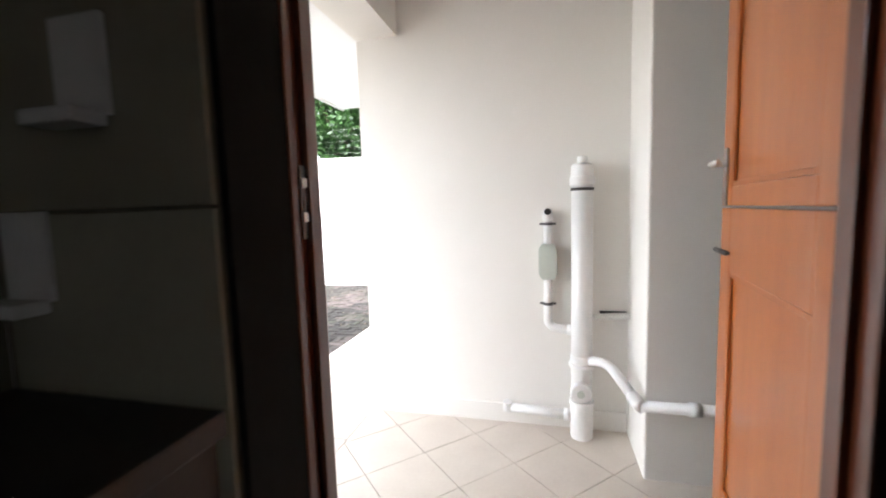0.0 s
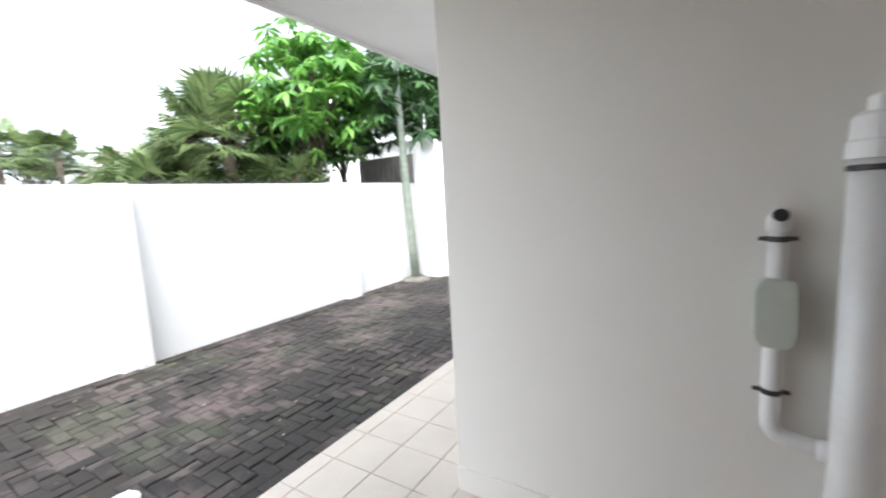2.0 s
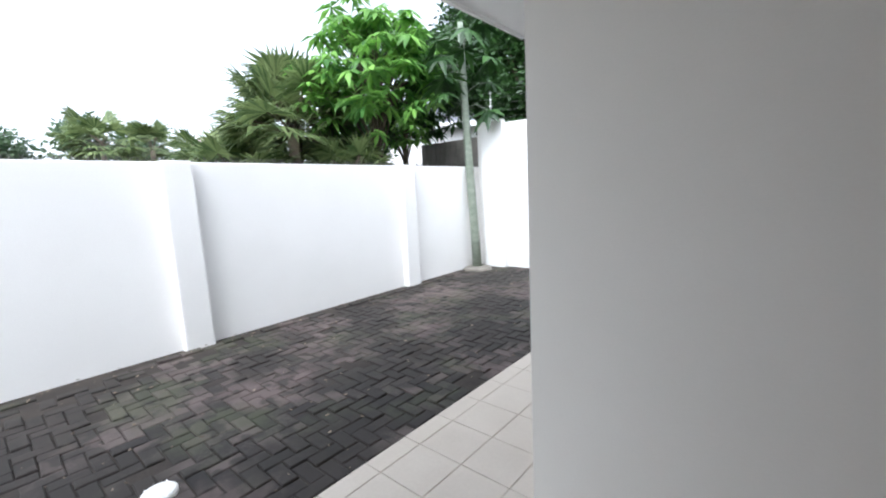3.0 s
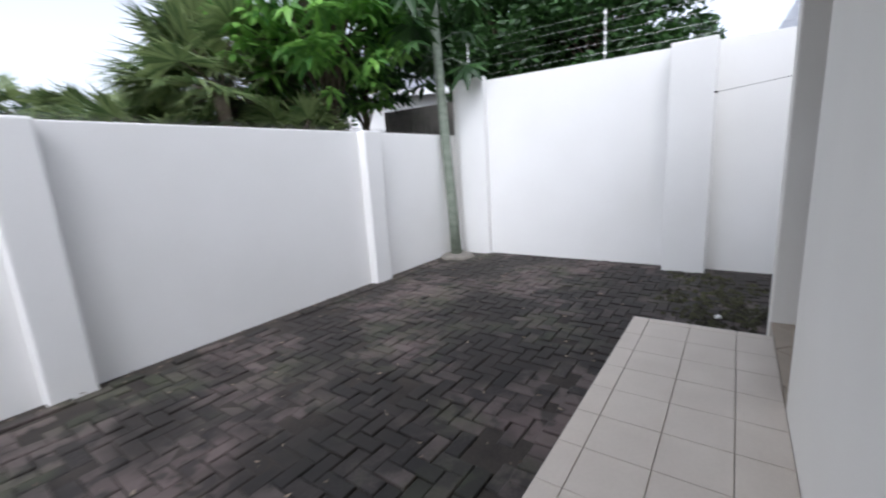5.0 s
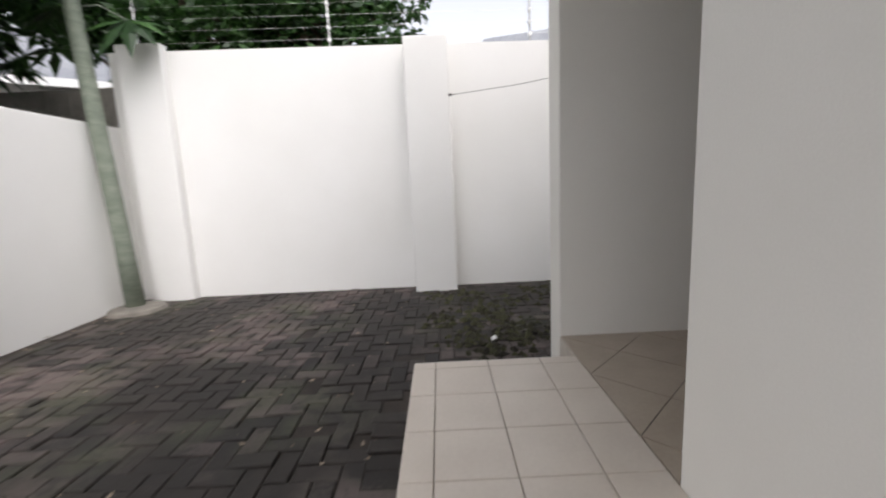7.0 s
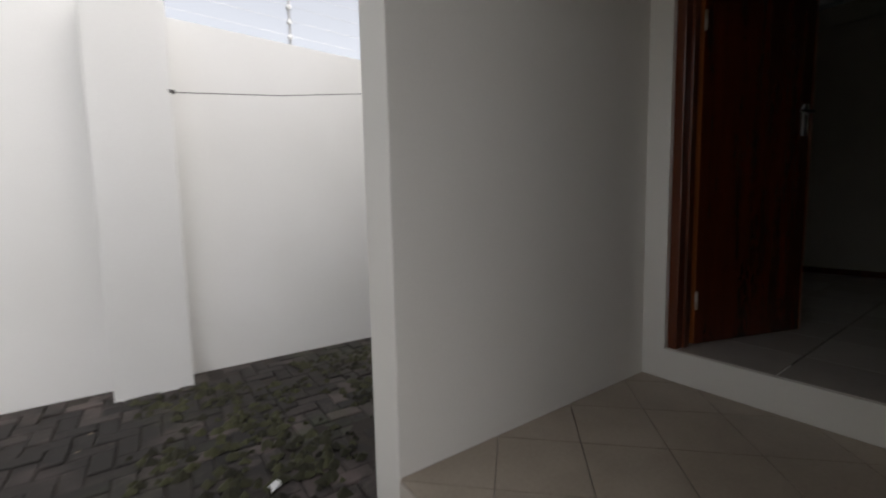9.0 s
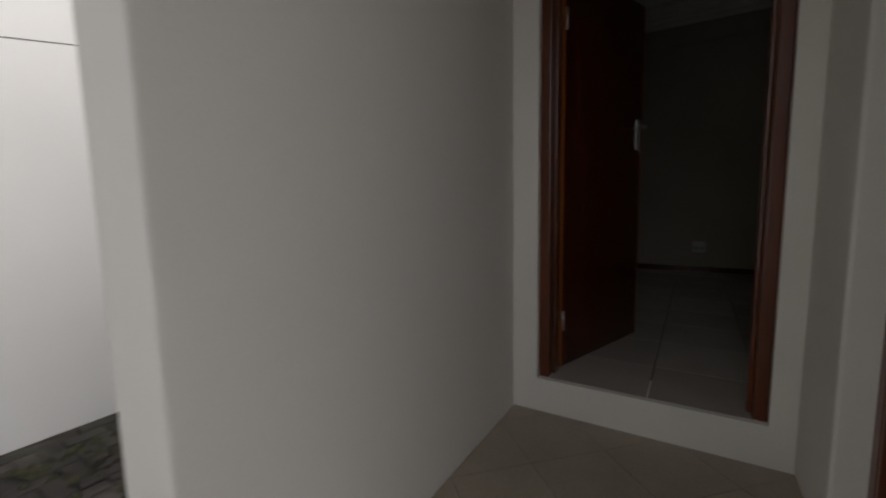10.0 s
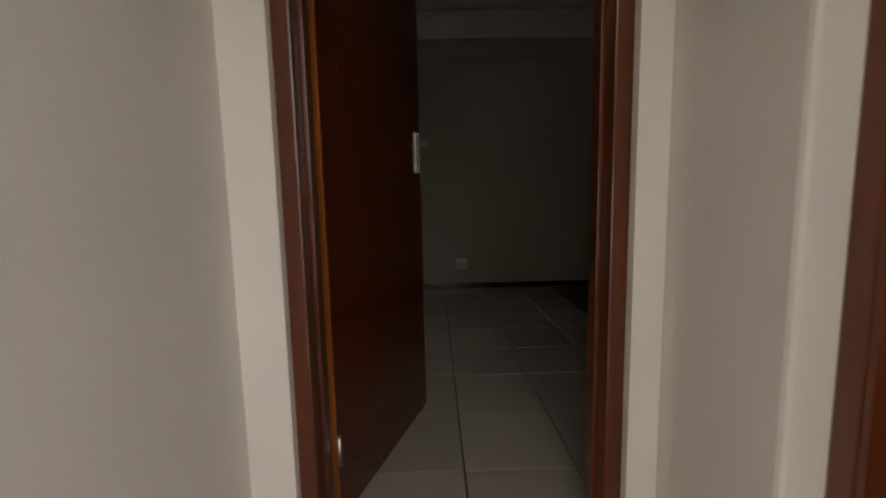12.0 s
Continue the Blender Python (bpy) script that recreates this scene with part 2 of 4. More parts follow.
add_box(doorwall, 1.614, 1.955, GZ - 0.2, 1.85, 2.04, H)
add_box(doorwall, 1.614, 2.04, 2.25, 1.85, 2.966, H)
add_box(doorwall, 1.614, 2.04, GZ - 0.2, 1.85, 2.966, 0.168)
structure("wall_back_door", doorwall, PLASTER, "cream plastered wall with the back doorway and raised sill")
structure("beam", box(0.0, -1.6, 2.32, 0.26, 0.0, H), PLASTER, "cream plastered beam across the porch opening", "beam")
structure("beam_1", box(0.0, 1.895, 2.45, 0.2, 3.09, H), PLASTER, "cream plastered beam across the recess opening", "beam")

# ---- ceilings, eaves and roof ----
structure("ceiling_porch", box(0.26, -1.6, 2.6, 4.0, 0.0, 2.7), SOFFIT, "white porch ceiling", "ceiling")
structure("ceiling_recess", box(0.2, 1.895, 2.6, 1.614, 3.09, 2.7), SOFFIT, "white ceiling of the back door recess", "ceiling")
eave = bmesh.new()
add_box(eave, -1.1, -6.5, 2.46, 0.0, 2.0, 2.5)
structure("ceiling_eave", eave, SOFFIT, "white boarded soffit under the eave", "soffit")
structure("trim_fascia", box(-1.13, -6.5, 2.44, -1.1, 2.0, 2.64, bevel=0.004), SOFFIT, "white fascia board", "fascia")
structure("roof", box(-1.2, -6.5, H, 7.0, 3.3, H + 0.12), ROOFSHEET, "grey sheet roof over the house", "roof")

# ---- slab and floors ----
structure("floor_porch", box(-0.82, -6.5, GZ - 0.3, 0.0, 2.815, -0.012), GROUT, "concrete porch slab under pale tiles", "floor")
structure("floor_porch_inner", box(0.0, -1.6, GZ - 0.3, 4.0, 0.0, -0.012), GROUT, "concrete floor of the covered porch", "floor")
structure("floor_recess", box(0.0, 1.895, GZ - 0.3, 1.614, 3.09, -0.012), GROUT, "concrete floor of the recess", "floor")
# kitchen floor takes the dark colour to keep bounce light down
structure("floor_kitchen", box(0.1, -6.5, -0.2, 4.2, -1.85, 0.1), DARKFLOOR, "kitchen floor, darkened to cut bounce light", "floor")
structure("floor_washroom", box(0.2, 0.2, -0.2, 1.85, 1.757, 0.12), GROUT, "washroom floor", "floor")
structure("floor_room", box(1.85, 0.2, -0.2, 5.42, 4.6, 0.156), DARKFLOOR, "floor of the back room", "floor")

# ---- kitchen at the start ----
# wall colour holds the dimness of the room, not its own paint
structure("wall_kitchen_inner", box(0.1, -6.0, 0.1, 0.13, -1.88, 2.6), KITCHENWALL, "inner wall of the kitchen, darkened to cut bounce light")
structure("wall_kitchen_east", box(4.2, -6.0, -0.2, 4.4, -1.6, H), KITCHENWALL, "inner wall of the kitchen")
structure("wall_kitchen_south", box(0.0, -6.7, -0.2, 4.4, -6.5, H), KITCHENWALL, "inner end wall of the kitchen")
structure("ceiling_kitchen", box(0.1, -6.5, 2.6, 4.2, -1.85, 2.7), SOFFIT, "white kitchen ceiling", "ceiling")

# ---- back room ----
structure("wall_room_east", box(5.42, 0.2, -0.2, 5.6, 4.6, 3.48), INNERWALL, "grey-beige painted wall of the back room")
structure("wall_room_south", box(1.852, 0.0, -0.2, 5.6, 0.2, 3.48), INNERWALL, "grey-beige painted wall of the back room")
roomn = bmesh.new()
add_box(roomn, 1.85, 4.6, -0.2, 3.4, 4.8, 3.48)
add_box(roomn, 4.2, 4.6, -0.2, 5.6, 4.8, 3.48)
add_box(roomn, 3.4, 4.6, -0.2, 4.2, 4.8, 1.2)
add_box(roomn, 3.4, 4.6, 2.1, 4.2, 4.8, 3.48)
structure("wall_room_north", roomn, INNERWALL, "grey-beige painted wall with the window of the back room")
structure("wall_room_west", box(1.852, 3.29, -0.2, 2.0, 4.6, 3.48), INNERWALL, "grey-beige painted wall of the back room")
structure("wall_room_west_2", box(1.852, 0.2, -0.2, 1.95, 1.95, 3.48), INNERWALL, "grey-beige painted wall of the back room")
structure("wall_room_west_3", box(1.852, 2.0, 2.28, 1.9, 3.29, 3.48), INNERWALL, "grey-beige painted wall over the back door")
structure("ceiling_room", box(1.85, 0.2, 3.3, 5.42, 4.6, 3.4), SOFFIT, "pale ceiling of the back room", "ceiling")

# ---- washroom inner walls and ceiling ----
structure("wall_washroom_east", box(1.75, 0.202, 0.12, 1.85, 1.757, 2.6), INNERWALL, "tiled inner wall of the washroom")
structure("ceiling_washroom", box(0.2, 0.2, 2.6, 1.85, 1.757, 2.7), SOFFIT, "washroom ceiling", "ceiling")
structure("trim_skirting", box(5.395, 0.2, 0.172, 5.42, 4.6, 0.24, bevel=0.004), DARKWOOD, "dark wooden skirting in the back room", "skirting")
structure("trim_rail", box(5.385, 0.2, 2.815, 5.42, 4.6, 2.848, bevel=0.006), INNERWALL, "narrow picture rail in the back room", "picture rail")
cornice = bmesh.new()
for k in range(5):
    add_box(cornice, 5.42 - 0.03 - 0.022 * k, 0.2, 3.03 + 0.05 * k, 5.42, 4.6, 3.085 + 0.05 * k, bevel=0.008)
structure("trim_cornice", cornice, SOFFIT, "pale moulded cornice in the back room", "cornice")
structure("trim_plinth", box(0.004, -0.012, 0.0, 1.548, 0.0, 0.115, bevel=0.003), PLASTER, "low plaster skirting under the pipe wall", "plinth")


# ---- door frames and doors ----
def door_frame(name, mat, label, axis, a0, a1, b0, b1, z0, z1, w=0.05):
    """A frame in an opening from a0 to a1 along one axis; b0 to b1 is its depth."""
    def dims(p0, p1, zz0, zz1):
        return (p0, b0, zz0, p1, b1, zz1) if axis == "x" else (b0, p0, zz0, b1, p1, zz1)
    root = tagged(empty(name), label, "door frame", kind="structure")
    mid = (b0 + b1) / 2
    for p0, p1 in ((a0, a0 + w), (a1 - w, a1)):
        jamb = part("jamb", box(*dims(p0, p1, z0, z1), bevel=0.006), mat, root)
        q0, q1 = (p1, p1 + 0.014) if p0 == a0 else (p0 - 0.014, p0)
        d = (q0, mid, z0, q1, b1 - 0.002, z1) if axis == "x" else (mid, q0, z0, b1 - 0.002, q1, z1)
        part("door_stop", box(*d, bevel=0.003), mat, jamb)
    part("head", box(*dims(a0 + w, a1 - w, z1 - w, z1), bevel=0.006), mat, root)
    return root


door_frame("door_frame", REDWOOD, "red-brown varnished wooden frame of the kitchen door", "x", 0.57, 1.63, -1.689, -1.601, 0.1, 2.17)
# added strips over the plaster reveal; their black stands for its shade
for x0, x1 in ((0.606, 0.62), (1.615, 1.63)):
    part("lining", box(x0, -1.856, 0.1, x1, -1.692, 2.17, bevel=0.002), SHADEBLACK, bpy.data.objects["door_frame"], "dark lining of the doorway")
door_frame("door_frame_1", REDWOOD, "red-brown varnished wooden frame of the back door", "y", 2.04, 2.966, 1.645, 1.765, 0.168, 2.25)
door_frame("door_frame_2", REDWOOD, "red-brown varnished wooden frame of the washroom door", "x", 0.26, 1.222, 1.76, 1.87, 0.13, 2.2)
strike = part("strike_plate", box(0.621, -1.66, 1.24, 0.624, -1.64, 1.39, bevel=0.001), STEEL, bpy.data.objects["door_frame"], "worn steel strike plate")
part("keep", box(0.622, -1.664, 1.275, 0.63, -1.636, 1.295, bevel=0.002), STEEL, strike)
part("keep", box(0.622, -1.664, 1.345, 0.63, -1.636, 1.365, bevel=0.002), STEEL, strike)


def handle_set(parent, x, y, z, side):
    plate = part("handle_plate", box(x - 0.015, y, z - 0.11, x + 0.015, y + side * 0.006, z + 0.07, bevel=0.0015), STEEL, parent, "brushed steel handle plate")
    part("lever", tube(bend((x, y, z + 0.02), (x, y + side * 0.05, z + 0.02), (x - 0.11, y + side * 0.052, z + 0.02), 0.02), 0.009, 12), STEEL, plate, "steel lever handle", True)


# Half-split stable door, open against the porch; built along its own x axis from the hinge.
def stable_door():
    root = tagged(empty("stable_door"), "varnished orange wooden stable door standing open on the porch", "door")
    L, T = 0.76, 0.042
    for z0, z1, nm in ((0.0, 1.14, "lower_leaf"), (1.148, 2.0, "upper_leaf")):
        RT = 0.2 if z0 < 0.1 else 0.11
        bm = bmesh.new()
        add_box(bm, 0, -T / 2, z0, 0.1, T / 2, z1, bevel=0.004)
        add_box(bm, L - 0.1, -T / 2, z0, L, T / 2, z1, bevel=0.004)
        add_box(bm, 0.1, -T / 2, z0, L - 0.1, T / 2, z0 + (0.2 if z0 < 0.1 else 0.06), bevel=0.004)
        add_box(bm, 0.1, -T / 2, z1 - RT, L - 0.1, T / 2, z1, bevel=0.004)
        leaf = part(nm, bm, ORANGEWOOD, root)
        zb, zt = z0 + (0.2 if z0 < 0.1 else 0.06), z1 - RT
        part("panel", box(0.1, -0.011, zb, L - 0.1, 0.011, zt, bevel=0.006), ORANGEWOOD, leaf)
        for a in (-1, 1):
            bead = bmesh.new()
            for d in ((0.1, zb, 0.115, zt), (L - 0.115, zb, L - 0.1, zt), (0.115, zb, L - 0.115, zb + 0.015), (0.115, zt - 0.015, L - 0.115, zt)):
                add_box(bead, d[0], a * 0.011, d[1], d[2], a * 0.02, d[3], bevel=0.003)
            part("beading", bead, ORANGEWOOD, leaf)
        for h in (z0 + 0.15, z1 - 0.15):
            part("hinge", tube([(0.0, T / 2 + 0.006, h - 0.05), (0.0, T / 2 + 0.006, h + 0.05)], 0.007, 10), DARKMETAL, leaf, "dark steel butt hinge", True)
    low = bpy.data.objects["lower_leaf"]
    for side in (-1, 1):
        handle_set(bpy.data.objects["upper_leaf"], L - 0.05, side * T / 2, 1.26, side)
        part("bolt", tube([(L - 0.12, side * (T / 2 + 0.012), 1.0), (L + 0.015, side * (T / 2 + 0.012), 1.0)], 0.008, 10), DARKMETAL, low, "dark metal slide bolt", True)
    part("lock_plate", box(L - 0.001, -0.012, 1.03, L + 0.003, 0.012, 1.135, bevel=0.001), STEEL, low, "steel lock plate")
    return root


stable_door().matrix_world = pose(1.605, -1.60, 0.13, 0, 0, math.degrees(math.atan2(0.66, 0.085)))


# Flush door of the back room, opened inward; its own x axis runs from the hinge.
def back_door():
    root = tagged(empty("back_door"), "dark mahogany veneered door standing half open into the room", "door")
    L, T = 0.83, 0.042
    leaf = part("leaf", box(0, -T / 2, 0.0, L, T / 2, 2.03, bevel=0.004), DARKWOOD, root)
    for x0 in (-0.008, L):
        part("edge_strip", box(x0, -T / 2, 0.0, x0 + 0.008, T / 2, 2.03, bevel=0.002), EDGEWOOD, leaf, "orange-brown edge lipping")
    for side in (-1, 1):
        handle_set(leaf, L - 0.05, side * T / 2, 1.29, side)
    for h in (0.25, 1.75):
        part("hinge", tube([(0.0, -T / 2 - 0.006, h - 0.05), (0.0, -T / 2 - 0.006, h + 0.05)], 0.008, 10), STEEL, leaf, "brass-coloured steel hinge", True)
    return root


back_door().matrix_world = pose(1.80, 2.912, 0.178, 0, 0, math.degrees(math.atan2(-0.262, 0.785)))


# ---- drain pipes on the plastered wall ----
def ring(cx, cy, z0, z1, r):
    return tube([(cx, cy, z0), (cx, cy, z0 + 0.004), (cx, cy, z1 - 0.004), (cx, cy, z1)], [r - 0.003, r, r, r - 0.003], 28)


stack = tagged(empty("soil_pipe", (1.298, -0.095, 0)), "upright white plastic soil pipe with access cap and branches", "drain pipe")
SX, SY = 1.298, -0.095
part("pipe", tube([(SX, SY, 0.0), (SX, SY, 1.40)], 0.055, 28), PVC, stack, smooth=True)
part("socket", ring(SX, SY, 0.0, 0.20, 0.060), PVC, stack)
part("collar", ring(SX, SY, 0.19, 0.215, 0.066), PVC, stack)
part("collar", ring(SX, SY, 0.405, 0.43, 0.068), PVC, stack)
part("socket", ring(SX, SY, 0.425, 0.47, 0.060), PVC, stack)
part("collar", ring(SX, SY, 1.37, 1.385, 0.060), DARKMETAL, stack, "dark seal ring")
part("collar", ring(SX, SY, 1.40, 1.425, 0.062), PVC, stack)
part("vent_cap", tube([(SX, SY, 1.40), (SX, SY, 1.44), (SX, SY, 1.445), (SX, SY, 1.50), (SX, SY, 1.51)], [0.064, 0.064, 0.058, 0.056, 0.045], 28), PVC, stack)
part("vent_cap_top", tube([(SX, SY, 1.50), (SX, SY, 1.545), (SX, SY, 1.55)], [0.027, 0.027, 0.02], 18), PVC, stack)
cap = part("access_cap", tube([(SX - 0.005, SY - 0.03, 0.28), (SX - 0.01, SY - 0.075, 0.28), (SX - 0.01, SY - 0.08, 0.28)], [0.055, 0.055, 0.048], 24), PVC, stack, "round access cap with a grey screw")
part("screw", tube([(SX - 0.01, SY - 0.07, 0.28), (SX - 0.01, SY - 0.09, 0.28)], 0.022, 6), GREYPLASTIC, cap)
part("branch", tube(bend((SX, SY, 0.44), (SX + 0.12, -0.2, 0.475), (1.51, -0.44, 0.385), 0.07), 0.025, 16), PVC, stack, smooth=True)
part("elbow", tube([(1.495, -0.41, 0.4), (1.515, -0.45, 0.38), (1.53, -0.47, 0.375)], 0.031, 16), PVC, stack, smooth=True)

thin = tagged(empty("waste_pipe", (1.12, -0.04, 0.6)), "thin white waste pipe with open top and grey box", "waste pipe")
part("pipe", tube(bend((1.12, -0.045, 1.255), (1.12, -0.045, 0.607), (1.30, -0.075, 0.598), 0.05), 0.024, 18), PVC, thin, smooth=True)
part("open_end", tube([(1.12, -0.045, 1.22), (1.12, -0.052, 1.25), (1.12, -0.075, 1.262)], [0.028, 0.029, 0.024], 18), PVC, thin, smooth=True)
part("mouth", tube([(1.12, -0.074, 1.2615), (1.12, -0.078, 1.2635)], 0.019, 16), BLACKPLASTIC, thin, "dark open mouth of the pipe")
trap = bmesh.new()
outline = [(-0.05, -0.07), (-0.03, -0.1), (0.03, -0.1), (0.05, -0.07), (0.05, 0.07), (0.03, 0.1), (-0.03, 0.1), (-0.05, 0.07)]
front = [trap.verts.new((1.12 + x, -0.085, 0.985 + z)) for x, z in outline]
back = [trap.verts.new((1.12 + x, -0.008, 0.985 + z)) for x, z in outline]
trap.faces.new(front), trap.faces.new(back[::-1])
for k in range(8):
    trap.faces.new((front[k], back[k], back[(k + 1) % 8], front[(k + 1) % 8]))
bmesh.ops.bevel(trap, geom=list(trap.edges), offset=0.005, segments=2, affect="EDGES")
part("trap_box", trap, GREYPLASTIC, thin, "eight-sided pale grey-green plastic box")
part("coupling", tube([(1.225, -0.064, 0.601), (1.255, -0.069, 0.6)], 0.029, 18), PVC, thin, smooth=True)
for z in (1.195, 0.745):
    clip = part("pipe_clip", tube([(1.12, -0.045, z - 0.008), (1.12, -0.045, z + 0.008)], 0.027, 18), DARKMETAL, thin, "dark metal pipe clip")
    part("clip_ear", box(1.075, -0.05, z - 0.006, 1.165, -0.042, z + 0.006, bevel=0.002), DARKMETAL, clip)

cold = tagged(empty("side_pipe", (1.37, -0.05, 0.68)), "thin white plastic pipe from the soil pipe to the corner", "waste pipe")
part("pipe", tube([(1.34, -0.05, 0.672), (1.549, -0.04, 0.685)], 0.018, 14), PVC, cold, smooth=True)
part("fixing", box(1.40, -0.03, 0.69, 1.54, 0.0, 0.70, bevel=0.003), DARKMETAL, cold)

lowp = tagged(empty("low_pipe", (0.9, -0.06, 0.13)), "low white plastic waste pipe with a capped end", "waste pipe")
part("pipe", tube([(0.90, -0.055, 0.118), (1.27, -0.085, 0.112)], 0.026, 16), PVC, lowp, smooth=True)
part("end_cap", tube([(0.885, -0.05, 0.093), (0.888, -0.055, 0.148)], 0.028, 14), PVC, lowp)
part("coupling", tube([(1.205, -0.081, 0.113), (1.242, -0.084, 0.112)], 0.033, 18), PVC, lowp, smooth=True)

along = tagged(empty("wall_pipe", (1.53, -0.45, 0.32)), "white plastic waste pipe along the projecting wall", "waste pipe")
part("pipe", tube([(1.52, -0.465, 0.377), (3.4, -0.465, 0.4)], 0.025, 16), PVC, along, smooth=True)
part("coupling", tube([(1.72, -0.465, 0.379), (1.765, -0.465, 0.38)], 0.031, 18), PVC, along, smooth=True)
for x in (1.9, 2.6):
    part("pipe_clip", box(x, -0.493, 0.345, x + 0.02, -0.42, 0.42, bevel=0.005), PVC, along)


# ---- washroom basin ----
def wash_basin():
    root = tagged(empty("wash_basin", (1.6, 1.4, 0.7)), "white ceramic wall-hung wash basin with a chrome tap", "basin")
    bm = bmesh.new()
    cx, cy, rings = 1.55, 1.40, []
    prof = [(0.05, 0.80), (0.15, 0.815), (0.19, 0.87), (0.205, 0.985), (0.20, 1.0), (0.175, 1.0), (0.165, 0.985), (0.12, 0.88), (0.0, 0.865)]
    for r, z in prof:
        rings.append([bm.verts.new((min(cx + r * 1.0 * math.cos(a), 1.748), cy + r * 1.28 * math.sin(a), z)) for a in (2 * math.pi * k / 28 for k in range(28))])
    for a, b in zip(rings, rings[1:]):
        for k in range(28):
            bm.faces.new((a[k], a[(k + 1) % 28], b[(k + 1) % 28], b[k]))
    bm.faces.new(rings[0])
    bmesh.ops.remove_doubles(bm, verts=bm.verts, dist=0.0005)
    bowl = part("bowl", bm, CERAMIC, root, smooth=True)
    part("ledge", box(1.66, 1.2, 0.9, 1.749, 1.64, 1.005, bevel=0.012), CERAMIC, bowl)
    tap = part("tap", tube([(1.69, 1.56, 1.0), (1.69, 1.56, 1.07), (1.66, 1.55, 1.09), (1.58, 1.53, 1.07)], 0.012, 12), STEEL, root, "chrome tap", True)
    part("tap_handle", box(1.66, 1.545, 1.09, 1.72, 1.575, 1.11, bevel=0.006), STEEL, tap)
    part("waste", tube([(1.56, 1.42, 0.81), (1.56, 1.42, 0.70)], 0.03, 16), PVC, root, smooth=True)
    part("trap", tube(bend((1.56, 1.42, 0.70), (1.56, 1.42, 0.55), (1.74, 1.42, 0.56), 0.08), 0.022, 14), PVC, root, "white plastic waste trap", True)
    return root


wash_basin().location.z += 0.05
bucket = tagged(empty("bin", (1.5, 1.35, 0.12)), "dark plastic bin standing under the basin", "bin")
part("body", tube([(1.52, 1.34, 0.125), (1.52, 1.34, 0.13), (1.52, 1.34, 0.48)], [0.1, 0.115, 0.14], 24), BLACKPLASTIC, bucket)
part("lid", tube([(1.52, 1.34, 0.48), (1.52, 1.34, 0.50), (1.52, 1.34, 0.54)], [0.15, 0.15, 0.07], 24), BLACKPLASTIC, bucket)

# ---- socket on the far wall of the back room ----
sock = tagged(empty("wall_socket", (5.41, 2.28, 0.5)), "white double wall socket above the skirting", "socket")
plate = part("plate", box(5.41, 2.197, 0.41, 5.42, 2.325, 0.54, bevel=0.003), SOCKETWHITE, sock)
for y in (2.232, 2.29):
    part("switch", box(5.405, y - 0.012, 0.5, 5.411, y + 0.012, 0.525, bevel=0.002), SOCKETWHITE, plate)
    part("outlet", box(5.4085, y - 0.02, 0.43, 5.4105, y + 0.02, 0.48, bevel=0.0008), GREYPLASTIC, plate)

# ---- kitchen counter and tiles seen in the dark on the way out ----
counter = tagged(empty("kitchen_counter", (0.5, -2.6, 0.1)), "dark kitchen counter against the tiled wall", "counter")
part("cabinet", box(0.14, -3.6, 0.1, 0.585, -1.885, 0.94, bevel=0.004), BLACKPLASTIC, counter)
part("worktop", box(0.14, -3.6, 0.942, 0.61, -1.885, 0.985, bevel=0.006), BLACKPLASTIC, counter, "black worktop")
for z, x in ((1.15, 0.205), (1.46, 0.375)):
    dish = tagged(empty("soap_dish", (x, -1.88, z)), "small pale ceramic holder fixed to the tiles", "soap dish")
    part("plate", box(x - 0.055, -1.884, z, x + 0.055, -1.8735, z + 0.16, bevel=0.003), CERAMIC, dish)
    part("tray", box(x - 0.055, -1.94, z - 0.02, x + 0.055, -1.884, z + 0.005, bevel=0.006), CERAMIC, dish)

# ---- cable along the north wall, electric fence, wall spikes ----
cable = tagged(empty("cable", (0, 5.44, 1.8)), "thin grey cable strung along the boundary wall", "cable")
part("wire", tube([(-0.5, 5.22, 1.79), (0.2, 5.2, 1.86), (0.9, 5.1, 1.95), (1.6, 4.9, 2.05), (2.4, 4.82, 2.1)], 0.003, 6), DARKMETAL, cable)
part("hook", box(-0.515, 5.185, 1.78, -0.48, 5.225, 1.80, bevel=0.003), DARKMETAL, cable)
fence = tagged(empty("electric_fence", (0, 5.55, 2.3)), "electric fence wires on posts along the boundary wall", "electric fence")
for x in (-3.8, -1.75, 0.4, 2.6):
    base = 2.42 - (x + 4.06) * 0.0154
    post = part("post", tube([(x, 5.55, base - 0.02), (x, 5.55, base + 0.62)], 0.011, 8), STEEL, fence)
    for k in range(5):
        part("insulator", tube([(x, 5.53, base + 0.1 + 0.12 * k), (x, 5.57, base + 0.1 + 0.12 * k)], 0.02, 8), SOCKETWHITE, post)
for k in range(5):
    part("wire", tube([(-4.0, 5.53, 2.52 + 0.12 * k), (4.0, 5.53, 2.40 + 0.12 * k)], 0.0011, 5), STEEL, fence)
spikes = tagged(empty("wall_spikes", (WX - 0.1, 0, 1.66)), "rusty wire spikes along the wall top", "wall spikes")
bm = bmesh.new()
for k in range(150):
    y = -3.5 + k * 0.06
    for a in (-0.05, 0.0, 0.05):
        add_tube(bm, [(WX - 0.1, y, 1.655), (WX - 0.1 + a, y + random.uniform(-0.03, 0.03), 1.655 + random.uniform(0.05, 0.075))], [0.004, 0.001], 4, False)
tagged(part("spike_strip", bm, DARKMETAL, spikes), kind="stuff")
part("strip", box(WX - 0.12, -3.6, 1.66, WX - 0.08, 5.5, 1.664), DARKMETAL, spikes)

